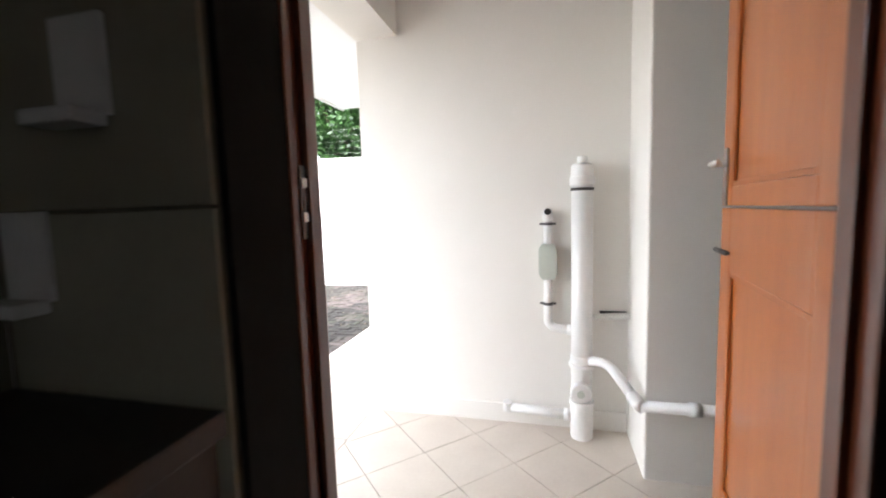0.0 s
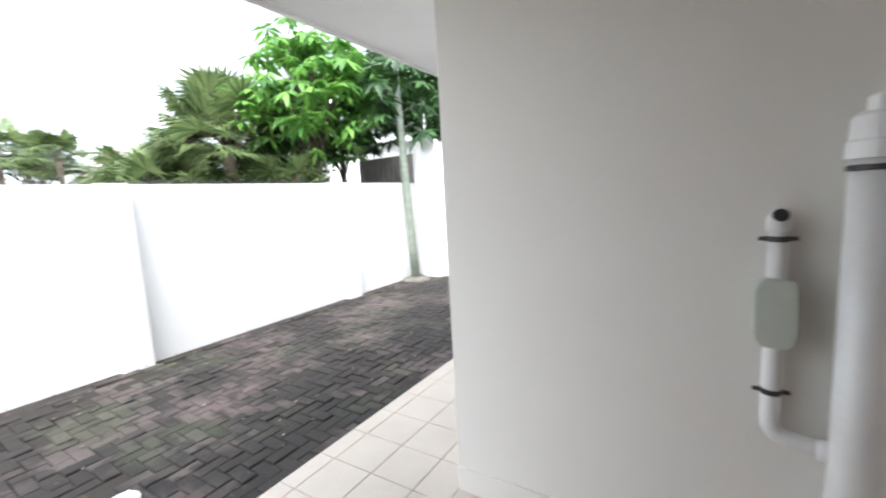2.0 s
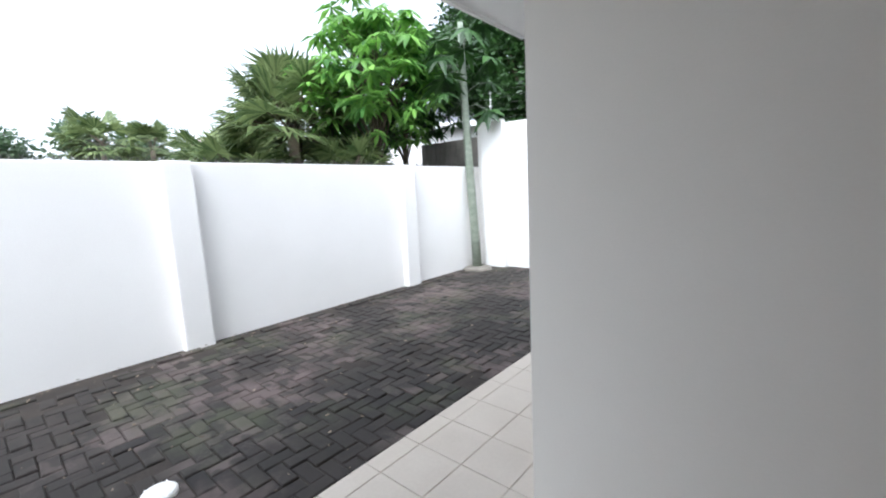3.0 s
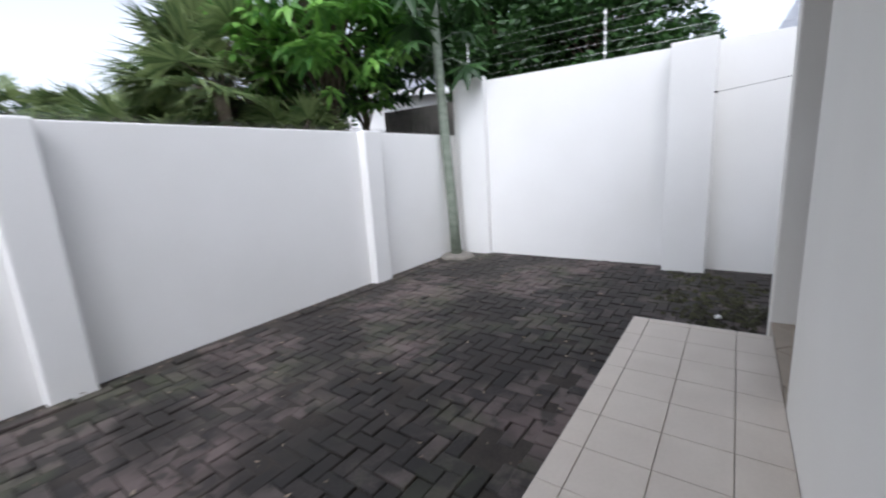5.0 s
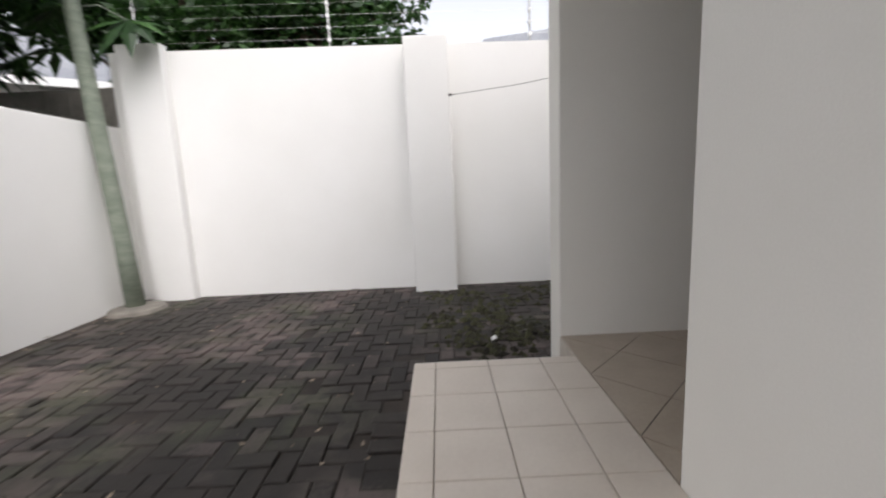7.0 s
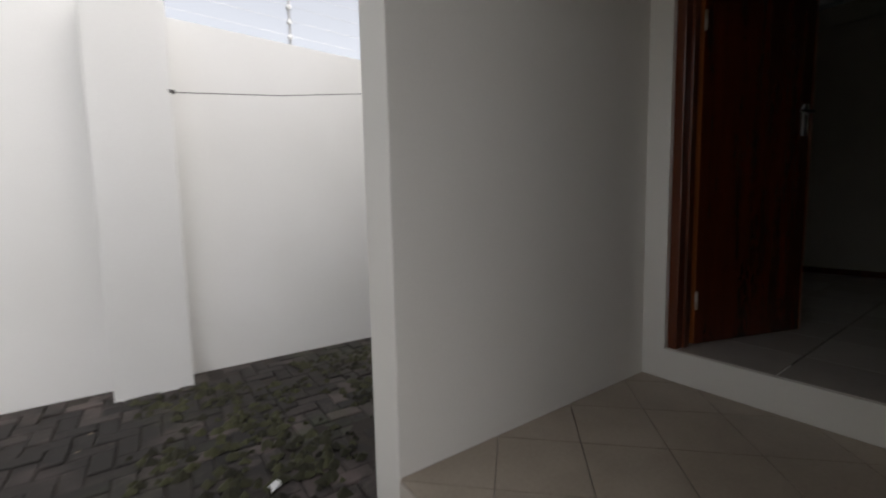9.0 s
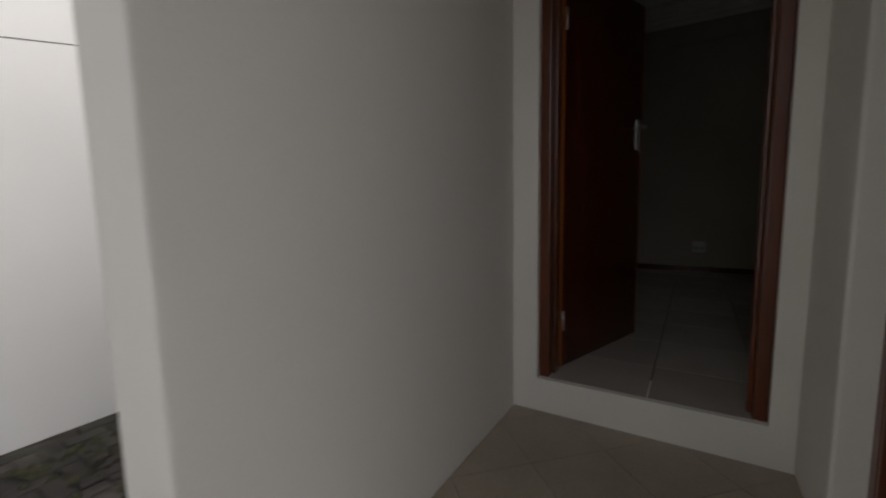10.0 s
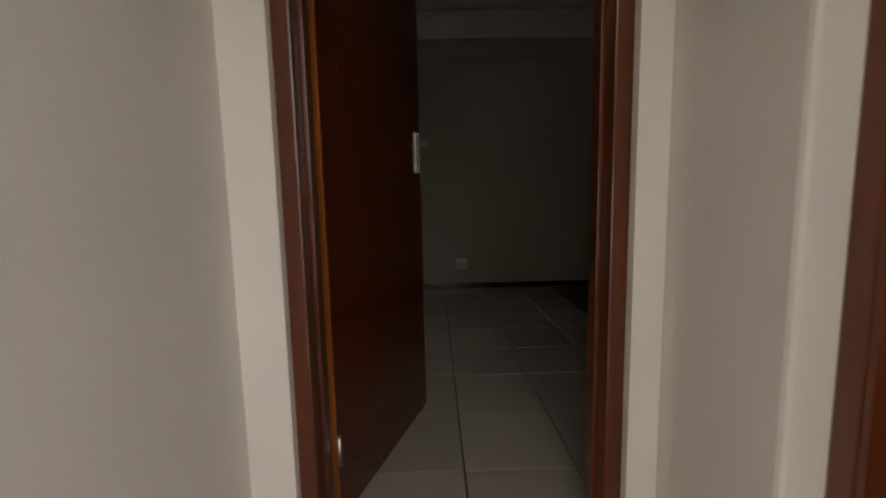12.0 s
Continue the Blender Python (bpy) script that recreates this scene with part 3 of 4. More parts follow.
# ---- drain cover in the paving ----
lid = tagged(empty("drain_cover", (-1.77, -0.725, GZ)), "round white plastic drain cover in the paving", "drain cover")
part("cover", tube([(-1.77, -0.725, GZ - 0.02), (-1.77, -0.725, GZ + 0.012), (-1.77, -0.725, GZ + 0.02)], [0.085, 0.085, 0.075], 24), PVC, lid)
for k in range(-2, 3):
    part("rib", box(-1.83, -0.727 + k * 0.025, GZ + 0.018, -1.71, -0.719 + k * 0.025, GZ + 0.025), PVC, lid)


# ---- scrap of white plastic lying on the paving ----
scrap = bmesh.new()
ring0 = [scrap.verts.new((-0.31 + 0.04 * math.cos(a) * w, 3.65 + 0.028 * math.sin(a) * w, GZ + 0.012 + h)) for a, w, h in ((k * 0.7, 0.7 + 0.3 * math.sin(k * 2.3), 0.012 * (k % 3)) for k in range(9))]
peak = scrap.verts.new((-0.305, 3.655, GZ + 0.045))
foot = scrap.verts.new((-0.31, 3.65, GZ + 0.004))
for k in range(9):
    scrap.faces.new((ring0[k], ring0[(k + 1) % 9], peak))
    scrap.faces.new((ring0[(k + 1) % 9], ring0[k], foot))
tagged(part("plastic_scrap", scrap, SOCKETWHITE), "small crumpled scrap of white plastic on the paving", "litter")

# ---- trees ----
def add_leaf(bm, p, d, side, length, width, droop=0.25):
    """One pointed leaf of two folded quads and a tip."""
    up = side.cross(d).normalized()
    a, m, t = p, p + d * length * 0.5 - up * 0.0, p + d * length - Vector((0, 0, droop * length))
    l, r = m + side * width / 2 + up * width * 0.12, m - side * width / 2 + up * width * 0.12
    va, vl, vr, vm, vt = (bm.verts.new(q) for q in (a, l, r, m, t))
    bm.faces.new((va, vl, vm)), bm.faces.new((va, vm, vr)), bm.faces.new((vl, vt, vm)), bm.faces.new((vm, vt, vr))


def rand_dir(low=-1.0, high=1.0):
    z, a = random.uniform(low, high), random.uniform(0, 2 * math.pi)
    r = math.sqrt(max(0.0, 1 - z * z))
    return Vector((r * math.cos(a), r * math.sin(a), z))


def palmate(bm, p, size, count=8):
    """A whorl of drooping leaflets round a stalk end, as on an umbrella tree."""
    axis = (Vector((0, 0, 1)) + rand_dir() * 0.5).normalized()
    side = axis.orthogonal().normalized()
    for k in range(count):
        a = 2 * math.pi * k / count + random.uniform(-0.15, 0.15)
        d = (Matrix.Rotation(a, 3, axis) @ side - axis * random.uniform(0.05, 0.4)).normalized()
        add_leaf(bm, p, d, axis.cross(d).normalized(), size * random.uniform(0.8, 1.15), size * 0.34, random.uniform(0.15, 0.45))


def umbrella_tree(at, height, spread, low, clusters, label, leaf, bark, size, lean=(0, 0), trunk=0.08):
    root = tagged(empty("tree", at), label, "tree")
    base = Vector(at)
    top = base + Vector((lean[0], lean[1], height))
    wood = tube([base - Vector((0, 0, 0.1)), base.lerp(top, 0.35) + Vector((0.03, 0.02, 0)), base.lerp(top, 0.7), top], [trunk, trunk * 0.85, trunk * 0.65, trunk * 0.3], 12)
    crown = bmesh.new()
    for k in range(clusters):
        d = rand_dir(-0.7, 1.0)
        q = top + Vector((d.x * spread, d.y * spread, d.z * low)) * random.uniform(0.35, 1.0) ** 0.6
        palmate(crown, q, size * random.uniform(0.7, 1.2), random.choice((7, 8, 9)))
        if k % 5 == 0:
            add_tube(wood, [base.lerp(top, random.uniform(0.55, 0.95)), (base.lerp(top, 0.9) + q) / 2 + Vector((0, 0, 0.1)), q], [trunk * 0.25, trunk * 0.18, trunk * 0.08], 5, False)
    part("trunk", wood, bark, root, smooth=True)
    part("crown", crown, leaf, root)
    return root


def fan_palm(at, height, size, fronds, label):
    root = tagged(empty("palm", at), label, "palm")
    base = Vector(at)
    part("trunk", tube([base - Vector((0, 0, 0.1)), base + Vector((0.02, 0, height * 0.5)), base + Vector((0, 0, height))], [0.14, 0.11, 0.1], 12), BROWNBARK, root, smooth=True)
    stalks, crown = bmesh.new(), bmesh.new()
    for k in range(fronds):
        d = rand_dir(-0.35, 0.95)
        p, q = base + Vector((0, 0, height)), base + Vector((0, 0, height)) + d * size * random.uniform(0.55, 0.8)
        add_tube(stalks, [p, (p + q) / 2 + Vector((0, 0, 0.05)), q], [0.012, 0.01, 0.007], 5, False)
        side = d.cross(Vector((0, 0, 1)))
        side = side.normalized() if side.length > 0.05 else Vector((1, 0, 0))
        up = side.cross(d)
        n = 26
        for j in range(n):
            a = radians(-115 + 230 * j / (n - 1))
            e = (d * math.cos(a) + side * math.sin(a) + up * 0.1 * math.cos(2 * a)).normalized()
            w = d.cross(e) if abs(a) > 0.1 else up
            add_leaf(crown, q, e, (up.cross(e)).normalized(), size * random.uniform(0.5, 0.62), size * 0.055, random.uniform(0.05, 0.35))
    part("stalk", stalks, BROWNBARK, root)
    part("crown", crown, FANLEAF, root)
    return root


def dense_tree(at, height, rx, rz, count, leafsize, label, leaf):
    root = tagged(empty("tree", at), label, "tree")
    base = Vector(at)
    mid = base + Vector((0, 0, height))
    wood = tube([base - Vector((0, 0, 0.1)), base + Vector((0.05, 0, height * 0.5)), mid], [0.16, 0.13, 0.06], 10)
    crown = bmesh.new()
    verts, faces = [], []
    lobes = []
    for k in range(46):
        d = rand_dir(-0.8, 1.0) * random.uniform(0.3, 1.0) ** 0.5
        lobes.append((mid + Vector((d.x * rx, d.y * rx * 0.7, d.z * rz)), random.uniform(0.35, 0.65)))
        add_tube(wood, [base.lerp(mid, random.uniform(0.5, 1.0)), lobes[-1][0]], [0.04, 0.012], 5, False)
    for k in range(count):
        c, r = random.choice(lobes)
        p = c + rand_dir() * r * random.uniform(0.4, 1.0) ** 0.5
        d, s = rand_dir(-0.8, 0.5), rand_dir()
        s = (s - d * s.dot(d)).normalized()
        i, ln, w = len(verts), leafsize * random.uniform(0.7, 1.3), leafsize * 0.45
        verts += [p, p + d * ln * 0.5 + s * w / 2, p + d * ln, p + d * ln * 0.5 - s * w / 2]
        faces.append((i, i + 1, i + 2, i + 3))
    part("trunk", wood, BROWNBARK, root, smooth=True)
    me = bpy.data.meshes.new("crown")
    me.from_pydata([tuple(v) for v in verts], [], faces)
    me.materials.append(leaf)
    ob = new("crown", me)
    ob.parent = root
    bpy.context.view_layer.update()
    ob.matrix_parent_inverse = root.matrix_world.inverted()
    crown.free()
    return root


# slim pole-like tree standing in the yard corner
yard_tree = tagged(empty("tree", (-3.88, 5.03, GZ)), "slim pale-trunked tree leaning in the yard corner", "tree")
part("trunk", tube([(-3.87, 5.03, GZ - 0.05), (-3.90, 5.03, 0.5), (-3.97, 5.05, 1.5), (-4.03, 5.06, 2.6), (-4.1, 5.1, 4.2)], [0.09, 0.078, 0.075, 0.07, 0.05], 16), BARK, yard_tree, smooth=True)
crown = bmesh.new()
stalks = bmesh.new()
for k in range(26):
    d = rand_dir(-0.5, 0.7)
    p = Vector((-4.06, 5.08, random.uniform(2.7, 4.2)))
    q = p + Vector((d.x * 0.8, d.y * 0.8, d.z * 0.4)) * random.uniform(0.5, 1.0)
    add_tube(stalks, [p, (p + q) / 2 + Vector((0, 0, 0.08)), q], 0.007, 5, False)
    palmate(crown, q, random.uniform(0.3, 0.45), 9)
part("stalk", stalks, BARK, yard_tree)
part("crown", crown, DARKLEAF, yard_tree)
mound = tagged(empty("tree_mound", (-3.8, 5.0, GZ)), "low cement collar round the tree foot", "cement collar")
part("collar", tube([(-3.82, 4.98, GZ - 0.02), (-3.82, 4.98, GZ + 0.025), (-3.82, 4.98, GZ + 0.035)], [0.27, 0.25, 0.18], 20), CEMENT, mound)

umbrella_tree((-5.4, 4.1, GZ), 3.5, 1.3, 1.5, 300, "bright green umbrella tree behind the boundary wall", BRIGHTLEAF, BROWNBARK, 0.32)
umbrella_tree((-6.0, 5.4, GZ), 3.6, 1.3, 1.5, 170, "broad-leaved umbrella tree in deep green", DARKLEAF, BROWNBARK, 0.34)
fan_palm((-6.3, 2.9, GZ), 2.6, 1.2, 40, "fan palm with stiff pleated leaves behind the wall")
fan_palm((-7.2, 3.5, GZ), 3.0, 1.3, 40, "taller fan palm behind the wall")
fan_palm((-5.4, 3.4, GZ), 1.7, 0.85, 24, "low fan palm close behind the wall")
fan_palm((-6.6, 2.0, GZ), 1.75, 0.95, 34, "low bushy fan palm behind the wall")
fan_palm((-8.2, 2.3, GZ), 2.1, 1.05, 30, "pale fan palm farther behind the wall")
dense_tree((-7.6, 2.6, GZ), 1.7, 0.9, 0.6, 5000, 0.12, "loose green shrub behind the wall", FARLEAF)
dense_tree((-2.3, 7.6, GZ), 3.5, 1.5, 1.6, 22000, 0.15, "large dark evergreen tree behind the boundary wall", DARKLEAF)
dense_tree((-3.9, 7.7, GZ), 3.7, 1.6, 1.9, 22000, 0.15, "dark evergreen tree behind the boundary wall", DARKLEAF)
dense_tree((-5.6, 8.2, GZ), 4.7, 1.6, 1.5, 16000, 0.15, "dark evergreen tree beyond the yard corner", DARKLEAF)
dense_tree((-8.4, 5.6, GZ), 2.3, 1.3, 1.3, 12000, 0.13, "dark shrubby tree behind the boundary wall", DARKLEAF)
for x, y, h in ((-30, 0.6, 5.4), (-28, 3.4, 5.8), (-32, -3.0, 5.6), (-27, 5.6, 5.2)):
    dense_tree((x, y, GZ), h - 0.8, 1.7, 1.0, 1200, 0.35, "distant hazy green tree beyond the wall", FARLEAF)
fan_palm((-21, 3.0, GZ), 4.0, 1.5, 22, "distant palm beyond the wall")
fan_palm((-22, 5.0, GZ), 3.9, 1.4, 22, "distant palm beyond the wall")


for ob in list(scene.objects):
    if ob.parent is None and ob.name.split(".")[0] == "palm":
        tagged(ob, group="palms beyond the wall")
    elif ob.parent is None and "distant hazy" in str(ob.get("label", "")):
        tagged(ob, group="distant trees")
    elif ob.parent is None and "evergreen" in str(ob.get("label", "")):
        tagged(ob, group="evergreens beyond the wall")
    elif ob.parent is None and ob.name.split(".")[0] == "soap_dish":
        tagged(ob, group="holders on the tiles")


# ---- neighbouring houses ----
def house(at, w, d, h, ridge, label, roofmat, turn=0):
    root = tagged(empty("house", (0, 0, 0)), label, "house")
    part("wall", box(-w / 2, -d / 2, GZ - 0.1, w / 2, d / 2, h), WHITEWALL, root)
    bm = bmesh.new()
    o = 0.4
    vs = [bm.verts.new(v) for v in ((-w / 2 - o, -d / 2 - o, h), (w / 2 + o, -d / 2 - o, h), (w / 2 + o, d / 2 + o, h), (-w / 2 - o, d / 2 + o, h), (-w / 2 - o, 0, ridge), (w / 2 + o, 0, ridge))]
    for f in ((0, 1, 5, 4), (2, 3, 4, 5), (1, 2, 5), (3, 0, 4), (0, 3, 2, 1)):
        bm.faces.new([vs[i] for i in f])
    roof = part("roof", bm, roofmat, root)
    slope = math.hypot(d / 2 + o, ridge - h)
    for k in range(int(w / 0.3)):
        x = -w / 2 + k * 0.3
        part("roof_rib", tube([(x, -d / 2 - o, h + 0.02), (x, 0, ridge + 0.02)], 0.025, 6), roofmat, roof)
    part("fascia", box(-w / 2 - o, -d / 2 - o - 0.03, h - 0.16, w / 2 + o, -d / 2 - o, h + 0.02), SOFFIT, root)
    part("window", box(-0.7, -d / 2 - 0.03, 1.0, 0.7, -d / 2 + 0.01, 2.1), DARKMETAL, root)
    root.matrix_world = pose(*at, 0, 0, turn)
    return root


house((5.6, 17.0, 0.0), 8, 6, 4.2, 6.6, "white neighbouring house with a grey ribbed roof", ROOFSHEET, -18)
house((-10.5, 13.5, 0.0), 7, 6, 3.6, 5.6, "white neighbouring house behind the trees", ROOFSHEET, 35)
hut = tagged(empty("thatched_hut", (-26, 8.6, GZ)), "thatched hut with a pointed roof in the distance", "hut")
part("roof", tube([(-26, 8.6, 2.2), (-26, 8.6, 3.2), (-26, 8.6, 5.0)], [3.2, 2.0, 0.08], 24), THATCH, hut)
part("wall", tube([(-26, 8.6, GZ), (-26, 8.6, 2.3)], 2.4, 24), WHITEWALL, hut)
boards = tagged(empty("board_fence", (-5.4, 6.7, GZ)), "grey board fence beyond the yard corner", "fence")
for k in range(16):
    x = -6.7 + k * 0.16
    part("board", box(x, 6.7 + 0.004 * (k % 2), GZ, x + 0.152, 6.725 + 0.004 * (k % 2), 2.4, bevel=0.003), FENCEGREY, boards)


# ---- wall tiles, floor tiles and pavers: pieces last ----
def shared_piece(name, w, d, h, mat, chamfer=0.004):
    bm = box(-w / 2, -d / 2, -h, w / 2, d / 2, 0)
    top = [e for e in bm.edges if all(v.co.z > -1e-6 for v in e.verts)]
    bmesh.ops.bevel(bm, geom=top, offset=chamfer, segments=1, affect="EDGES")
    me = bpy.data.meshes.new(name)
    bmesh.ops.recalc_face_normals(bm, faces=bm.faces)
    bm.to_mesh(me)
    bm.free()
    me.materials.append(mat)
    return me


def piece(name, me, parent, m):
    ob = new(name, me)
    ob.parent = parent
    ob.matrix_basis = m
    return ob


def tile_grid(parent, mat, x0, y0, x1, y1, size, z, origin, gap=0.004, turn=0.0, inside=None):
    """Square tiles clipped to a rectangle; whole ones share a mesh, cut ones get their own."""
    full = shared_piece("tile", size - gap, size - gap, 0.011, mat, 0.0015)
    i0, i1 = math.floor((x0 - origin[0]) / size), math.ceil((x1 - origin[0]) / size)
    j0, j1 = math.floor((y0 - origin[1]) / size), math.ceil((y1 - origin[1]) / size)
    for i in range(i0, i1):
        for j in range(j0, j1):
            a0, a1 = max(origin[0] + i * size, x0), min(origin[0] + (i + 1) * size, x1)
            b0, b1 = max(origin[1] + j * size, y0), min(origin[1] + (j + 1) * size, y1)
            if a1 - a0 < 0.03 or b1 - b0 < 0.03:
                continue
            whole = a1 - a0 > size - 1e-4 and b1 - b0 > size - 1e-4
            me = full if whole else shared_piece("tile", a1 - a0 - gap, b1 - b0 - gap, 0.011, mat, 0.0015)
            piece("tile", me, parent, pose((a0 + a1) / 2, (b0 + b1) / 2, z + random.uniform(-0.0006, 0.0006)))


def diagonal_tiles(parent, mat, x0, y0, x1, y1, size, z, gap=0.004):
    """Tiles laid at 45 degrees, cut at the edges of a rectangle."""
    s = size * math.sqrt(0.5)
    n = int((x1 - x0 + y1 - y0) / s) + 3
    for i in range(-n, n):
        for j in range(-n, n):
            cx, cy = x0 + (i + j) * s, y0 + (j - i) * s
            if cx < x0 - s or cx > x1 + s or cy < y0 - s or cy > y1 + s:
                continue
            g = s - gap * 0.7
            poly = [(cx - g, cy), (cx, cy - g), (cx + g, cy), (cx, cy + g)]
            for ax, lim, sign in ((0, x0 + 0.003, 1), (0, x1 - 0.003, -1), (1, y0 + 0.003, 1), (1, y1 - 0.003, -1)):
                out = []
                for p, q in zip(poly, poly[1:] + poly[:1]):
                    dp, dq = sign * (p[ax] - lim), sign * (q[ax] - lim)
                    if dp >= 0:
                        out.append(p)
                    if dp * dq < 0:
                        f = dp / (dp - dq)
                        out.append((p[0] + f * (q[0] - p[0]), p[1] + f * (q[1] - p[1])))
                poly = out
                if not poly:
                    break
            if len(poly) < 3:
                continue
            bm = bmesh.new()
            top = [bm.verts.new((p[0] - cx, p[1] - cy, 0)) for p in poly]
            low = [bm.verts.new((p[0] - cx, p[1] - cy, -0.011)) for p in poly]
            bm.faces.new(top)
            for k in range(len(poly)):
                bm.faces.new((top[k], low[k], low[(k + 1) % len(poly)], top[(k + 1) % len(poly)]))
            me = bpy.data.meshes.new("tile")
            bmesh.ops.recalc_face_normals(bm, faces=bm.faces)
            bm.to_mesh(me)
            bm.free()
            me.materials.append(mat)
            piece("tile", me, parent, pose(cx, cy, z + random.uniform(-0.0005, 0.0005)))


O = bpy.data.objects
tile_grid(O["floor_porch"], TILE, -0.82, -4.0, 0.0, 2.815, 0.26, 0.0, (-0.45, 0.14))
diagonal_tiles(O["floor_porch_inner"], TILE, 0.0, -1.6, 2.6, 0.0, 0.335, 0.0)
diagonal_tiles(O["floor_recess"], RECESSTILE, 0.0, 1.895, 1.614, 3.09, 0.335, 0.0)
tile_grid(O["floor_room"], ROOMTILE, 1.64, 1.2, 5.40, 3.6, 0.445, 0.170, (1.598, 2.025), gap=0.007)
wash_tile = shared_piece("wall_tile", 0.294, 0.294, 0.01, WALLTILE, 0.002)
for k in range(5):
    for j in range(8):
        y, z = 0.22 + k * 0.3, 0.125 + j * 0.295
        piece("wall_tile", wash_tile, O["wall_washroom_east"], Matrix.Translation((1.749, y + 0.15, z + 0.15)) @ Matrix(((0, 0, -1, 0), (-1, 0, 0, 0), (0, 1, 0, 0), (0, 0, 0, 1))))

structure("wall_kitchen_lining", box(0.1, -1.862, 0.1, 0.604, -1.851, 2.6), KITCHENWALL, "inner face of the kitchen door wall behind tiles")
kitchen_tile = shared_piece("wall_tile", 0.476, 0.594, 0.01, WALLTILE, 0.002)
for j in range(3):
    piece("wall_tile", kitchen_tile, O["wall_kitchen_lining"], Matrix.Translation((0.365, -1.872, 0.708 + j * 0.6 + 0.3)) @ Matrix(((1, 0, 0, 0), (0, 0, -1, 0), (0, 1, 0, 0), (0, 0, 0, 1))))

# brick paving in herringbone, 100 by 200 mm; the stretch beside the slab as single bricks
U = 0.1
BH, BV = shared_piece("brick", 0.193, 0.093, 0.06, PAVER, 0.005), shared_piece("brick", 0.093, 0.193, 0.06, PAVER, 0.006)
verts, faces = [], []
rng = random.Random(7)
ground = O["ground"]
singles = 0
# spots where bricks are missing or sunk
HOLES = ((-3.64, 2.27), (-3.54, -0.99), (-3.7, 1.7), (-3.55, 3.0), (-1.12, 2.05), (-1.2, 1.25), (-2.3, 0.9))
for i in range(-42, 42):
    for j in range(-62, 56):
        d = (i - j) % 4
        if d not in (0, 3):
            continue
        w, h = (2, 1) if d == 0 else (1, 2)
        x, y = (i + w / 2) * U, (j + h / 2) * U
        if x - w * U / 2 < -3.84 or y + h * U / 2 > 5.47:
            continue
        if not (x + w * U / 2 < -0.93 or (y - h * U / 2 > 2.81 and x < 0.02) or (y - h * U / 2 > 3.28 and x < 3.0)):
            continue
        z = GZ + rng.uniform(-0.008, 0.004) + 0.016 * noise.noise((x * 0.9, y * 0.9, 3.0))
        tx, ty = rng.uniform(-2.2, 2.2), rng.uniform(-2.2, 2.2)
        if rng.random() < 0.02:
            z -= 0.03
        if any(math.hypot((x - a) / 1.2, y - b) < 0.1 for a, b in HOLES):
            continue
        gap = -3.64 - 0.05 * math.sin(y * 2.1)
        if -1.4 < y < 0.55 and abs(x - gap) < 0.05:
            z -= 0.05
        m = pose(x, y, z, tx, ty, rng.uniform(-2, 2))
        if -2.15 < x < -0.78 and 0.35 < y < 4.3 and singles < 300:
            piece("brick", BH if d == 0 else BV, ground, m)
            singles += 1
            continue
        a, b, c = w * U / 2 - 0.0035, h * U / 2 - 0.0035, 0.006
        base = len(verts)
        for q in ((-a, -b, -0.05), (a, -b, -0.05), (a, b, -0.05), (-a, b, -0.05), (-a, -b, -c), (a, -b, -c), (a, b, -c), (-a, b, -c), (c - a, c - b, 0), (a - c, c - b, 0), (a - c, b - c, 0), (c - a, b - c, 0)):
            verts.append(tuple(m @ Vector(q)))
        for lo in (0, 4):
            for k in range(4):
                faces.append((base + lo + k, base + lo + (k + 1) % 4, base + lo + 4 + (k + 1) % 4, base + lo + 4 + k))
        faces.append((base + 8, base + 9, base + 10, base + 11))


def edging(x, y, length, width, along):
    m = pose(x, y, GZ + rng.uniform(-0.012, 0.012), rng.uniform(-3, 3), rng.uniform(-3, 3), (90 if along else 0) + rng.uniform(-3, 3))
    a, b, c, base = length / 2, width / 2, 0.006, len(verts)
    for q in ((-a, -b, -0.05), (a, -b, -0.05), (a, b, -0.05), (-a, b, -0.05), (-a, -b, -c), (a, -b, -c), (a, b, -c), (-a, b, -c), (c - a, c - b, 0), (a - c, c - b, 0), (a - c, b - c, 0), (c - a, b - c, 0)):
        verts.append(tuple(m @ Vector(q)))
    for lo in (0, 4):
        for k in range(4):
            faces.append((base + lo + k, base + lo + (k + 1) % 4, base + lo + 4 + (k + 1) % 4, base + lo + 4 + k))
    faces.append((base + 8, base + 9, base + 10, base + 11))


# edge courses: stretchers along the boundary wall, headers along the tiled slab
for k in range(52):
    if rng.random() > 0.06:
        edging(WX + 0.165 + rng.uniform(-0.012, 0.012), -5.2 + k * 0.205, 0.196, 0.092, True)
for k in range(64):
    y = -3.9 + k * 0.105
    if y < 2.75 and rng.random() > 0.07:
        edging(-0.925 + rng.uniform(-0.012, 0.008), y, 0.194, 0.095, False)
me = bpy.data.meshes.new("brick_paving")
me.from_pydata(verts, [], faces)
me.materials.append(PAVER_REST)
paving = new("brick_paving", me)
paving.parent = ground
tagged(paving, "worn grey-brown brick pavers laid in herringbone", kind="stuff")

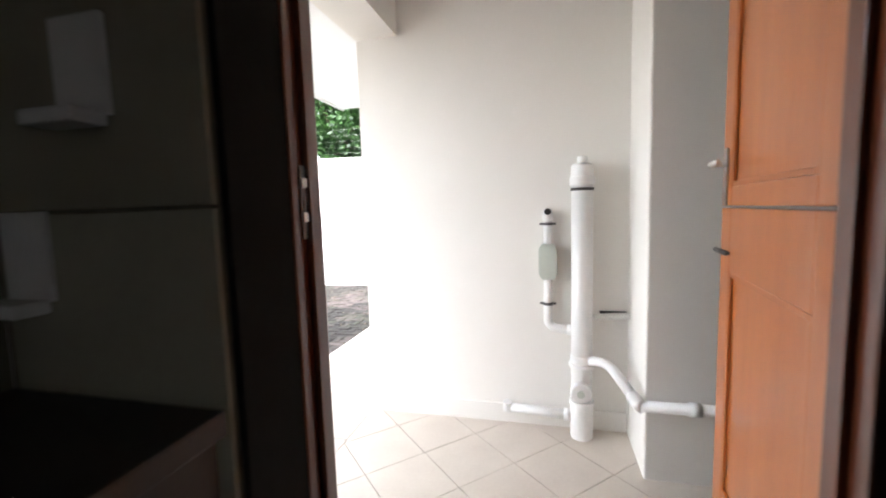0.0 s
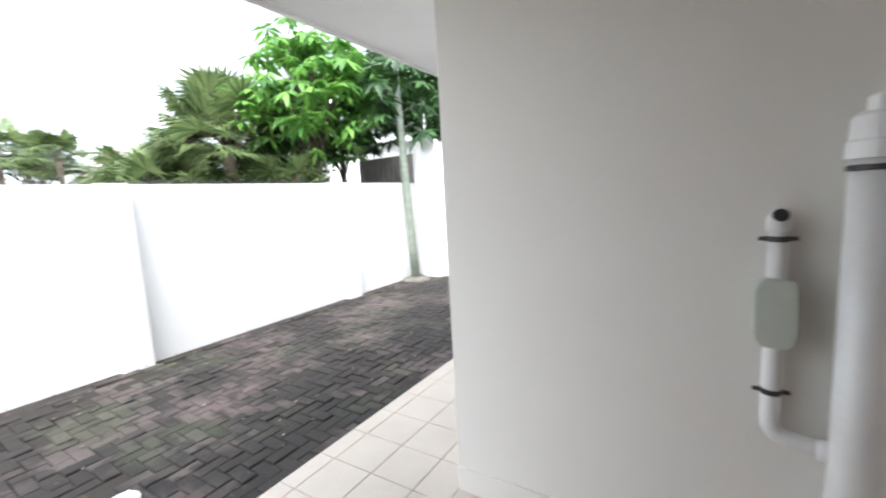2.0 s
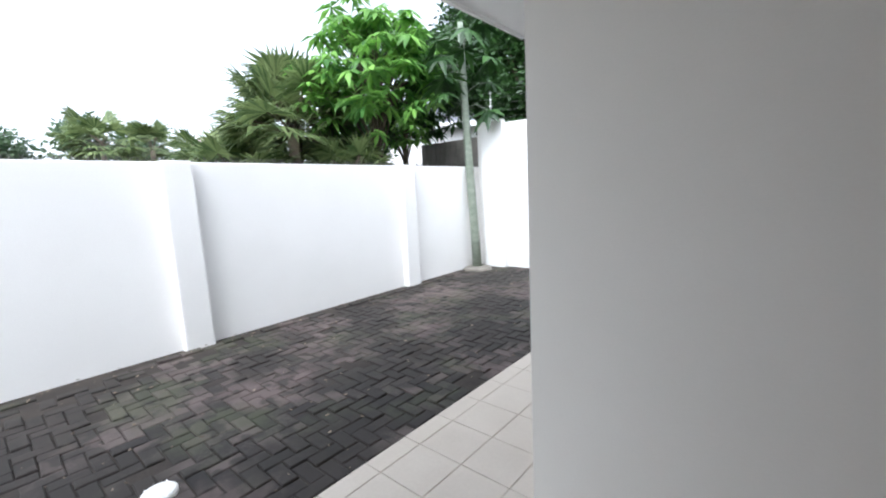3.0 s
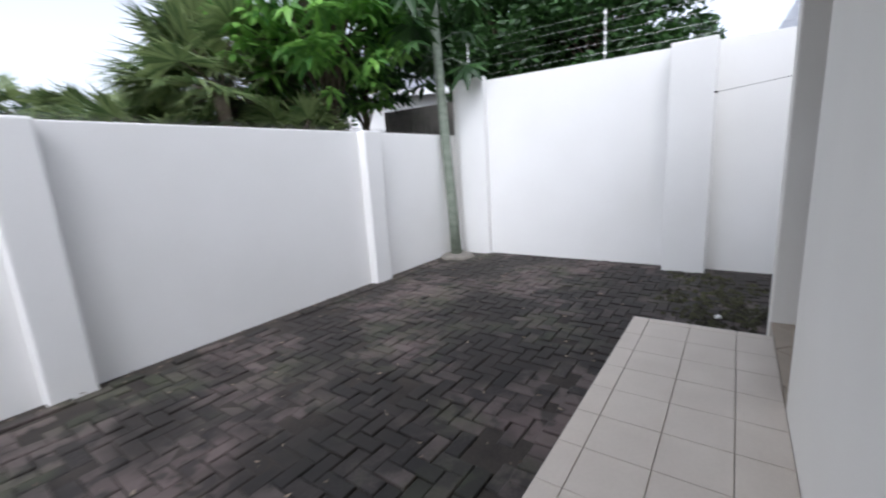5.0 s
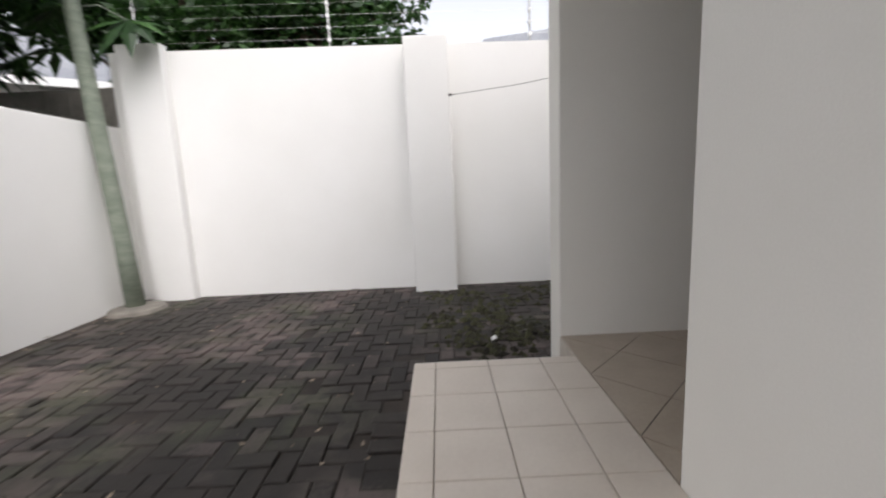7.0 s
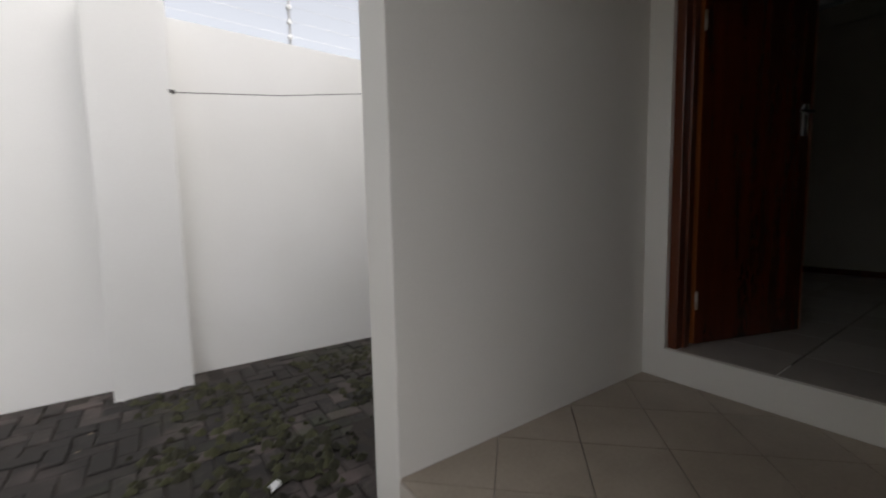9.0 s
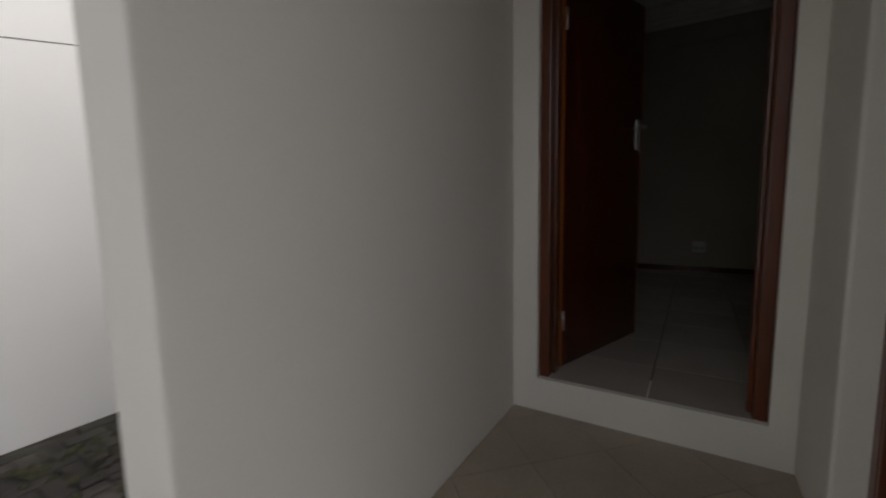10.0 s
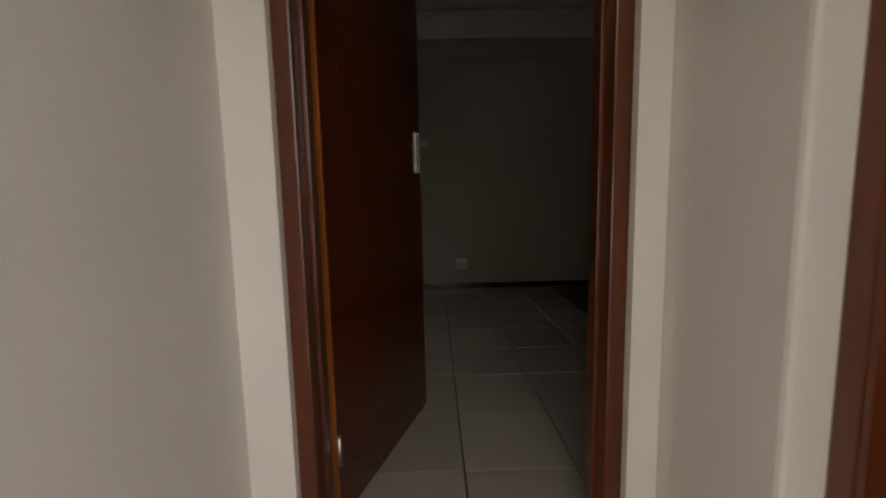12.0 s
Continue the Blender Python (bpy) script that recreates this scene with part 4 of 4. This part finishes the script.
# fallen leaves and crumbs of mortar on the paving
verts, faces = [], []
for k in range(420):
    x, y = rng.uniform(-4.0, -0.85), rng.uniform(-2.5, 5.4)
    if k % 3 == 0:
        x = WX + 0.05 + abs(rng.gauss(0, 0.12))
    s, a, z = rng.uniform(0.006, 0.022), rng.uniform(0, 6.28), GZ + rng.uniform(0.008, 0.016)
    i = len(verts)
    for q, h in ((0, 0.004), (1.57, 0.0), (3.14, 0.006), (4.71, 0.0)):
        w = s if q in (0, 3.14) else s * 0.5
        verts.append((x + w * math.cos(a + q), y + w * math.sin(a + q), z + h))
    verts.append((x, y, z + s * 0.4))
    faces += [(i, i + 1, i + 4), (i + 1, i + 2, i + 4), (i + 2, i + 3, i + 4), (i + 3, i, i + 4)]
me = bpy.data.meshes.new("litter")
me.from_pydata(verts, [], faces)
me.materials.append(material("dry_litter", (0.05, 0.035, 0.025), (0.3, 0.24, 0.18), 0.9, 5, 60, 0.3, vary="island", spread=0.3))
tagged(new("litter", me), "dry leaf and mortar crumbs scattered over the paving", "litter", kind="stuff")

# moss and weeds over the damp strip behind the recess
verts, faces = [], []
for k in range(1500):
    x, y = rng.uniform(-0.85, 1.6), rng.uniform(3.35, 5.15)
    if noise.noise((x * 1.7, y * 1.7, 8.0)) + 0.3 * rng.random() < 0.16:
        continue
    i, n, s = len(verts), 7, rng.uniform(0.015, 0.045)
    for j in range(n):
        a, w = 6.283 * j / n, s * rng.uniform(0.6, 1.2)
        verts.append((x + w * math.cos(a), y + w * math.sin(a), GZ + rng.uniform(-0.012, 0.004)))
    verts.append((x + rng.uniform(-0.01, 0.01), y + rng.uniform(-0.01, 0.01), GZ + 0.008 + s * rng.uniform(0.2, 0.6)))
    faces += [(i + j, i + (j + 1) % n, i + n) for j in range(n)]
me = bpy.data.meshes.new("moss")
me.from_pydata(verts, [], faces)
me.materials.append(material("damp_moss", (0.012, 0.010, 0.006), (0.055, 0.055, 0.024), 0.95, 3, 80, 0.8, vary="island", spread=0.3))
tagged(new("moss", me), "dark damp moss and earth clumps over sunken bricks", "moss", kind="stuff")
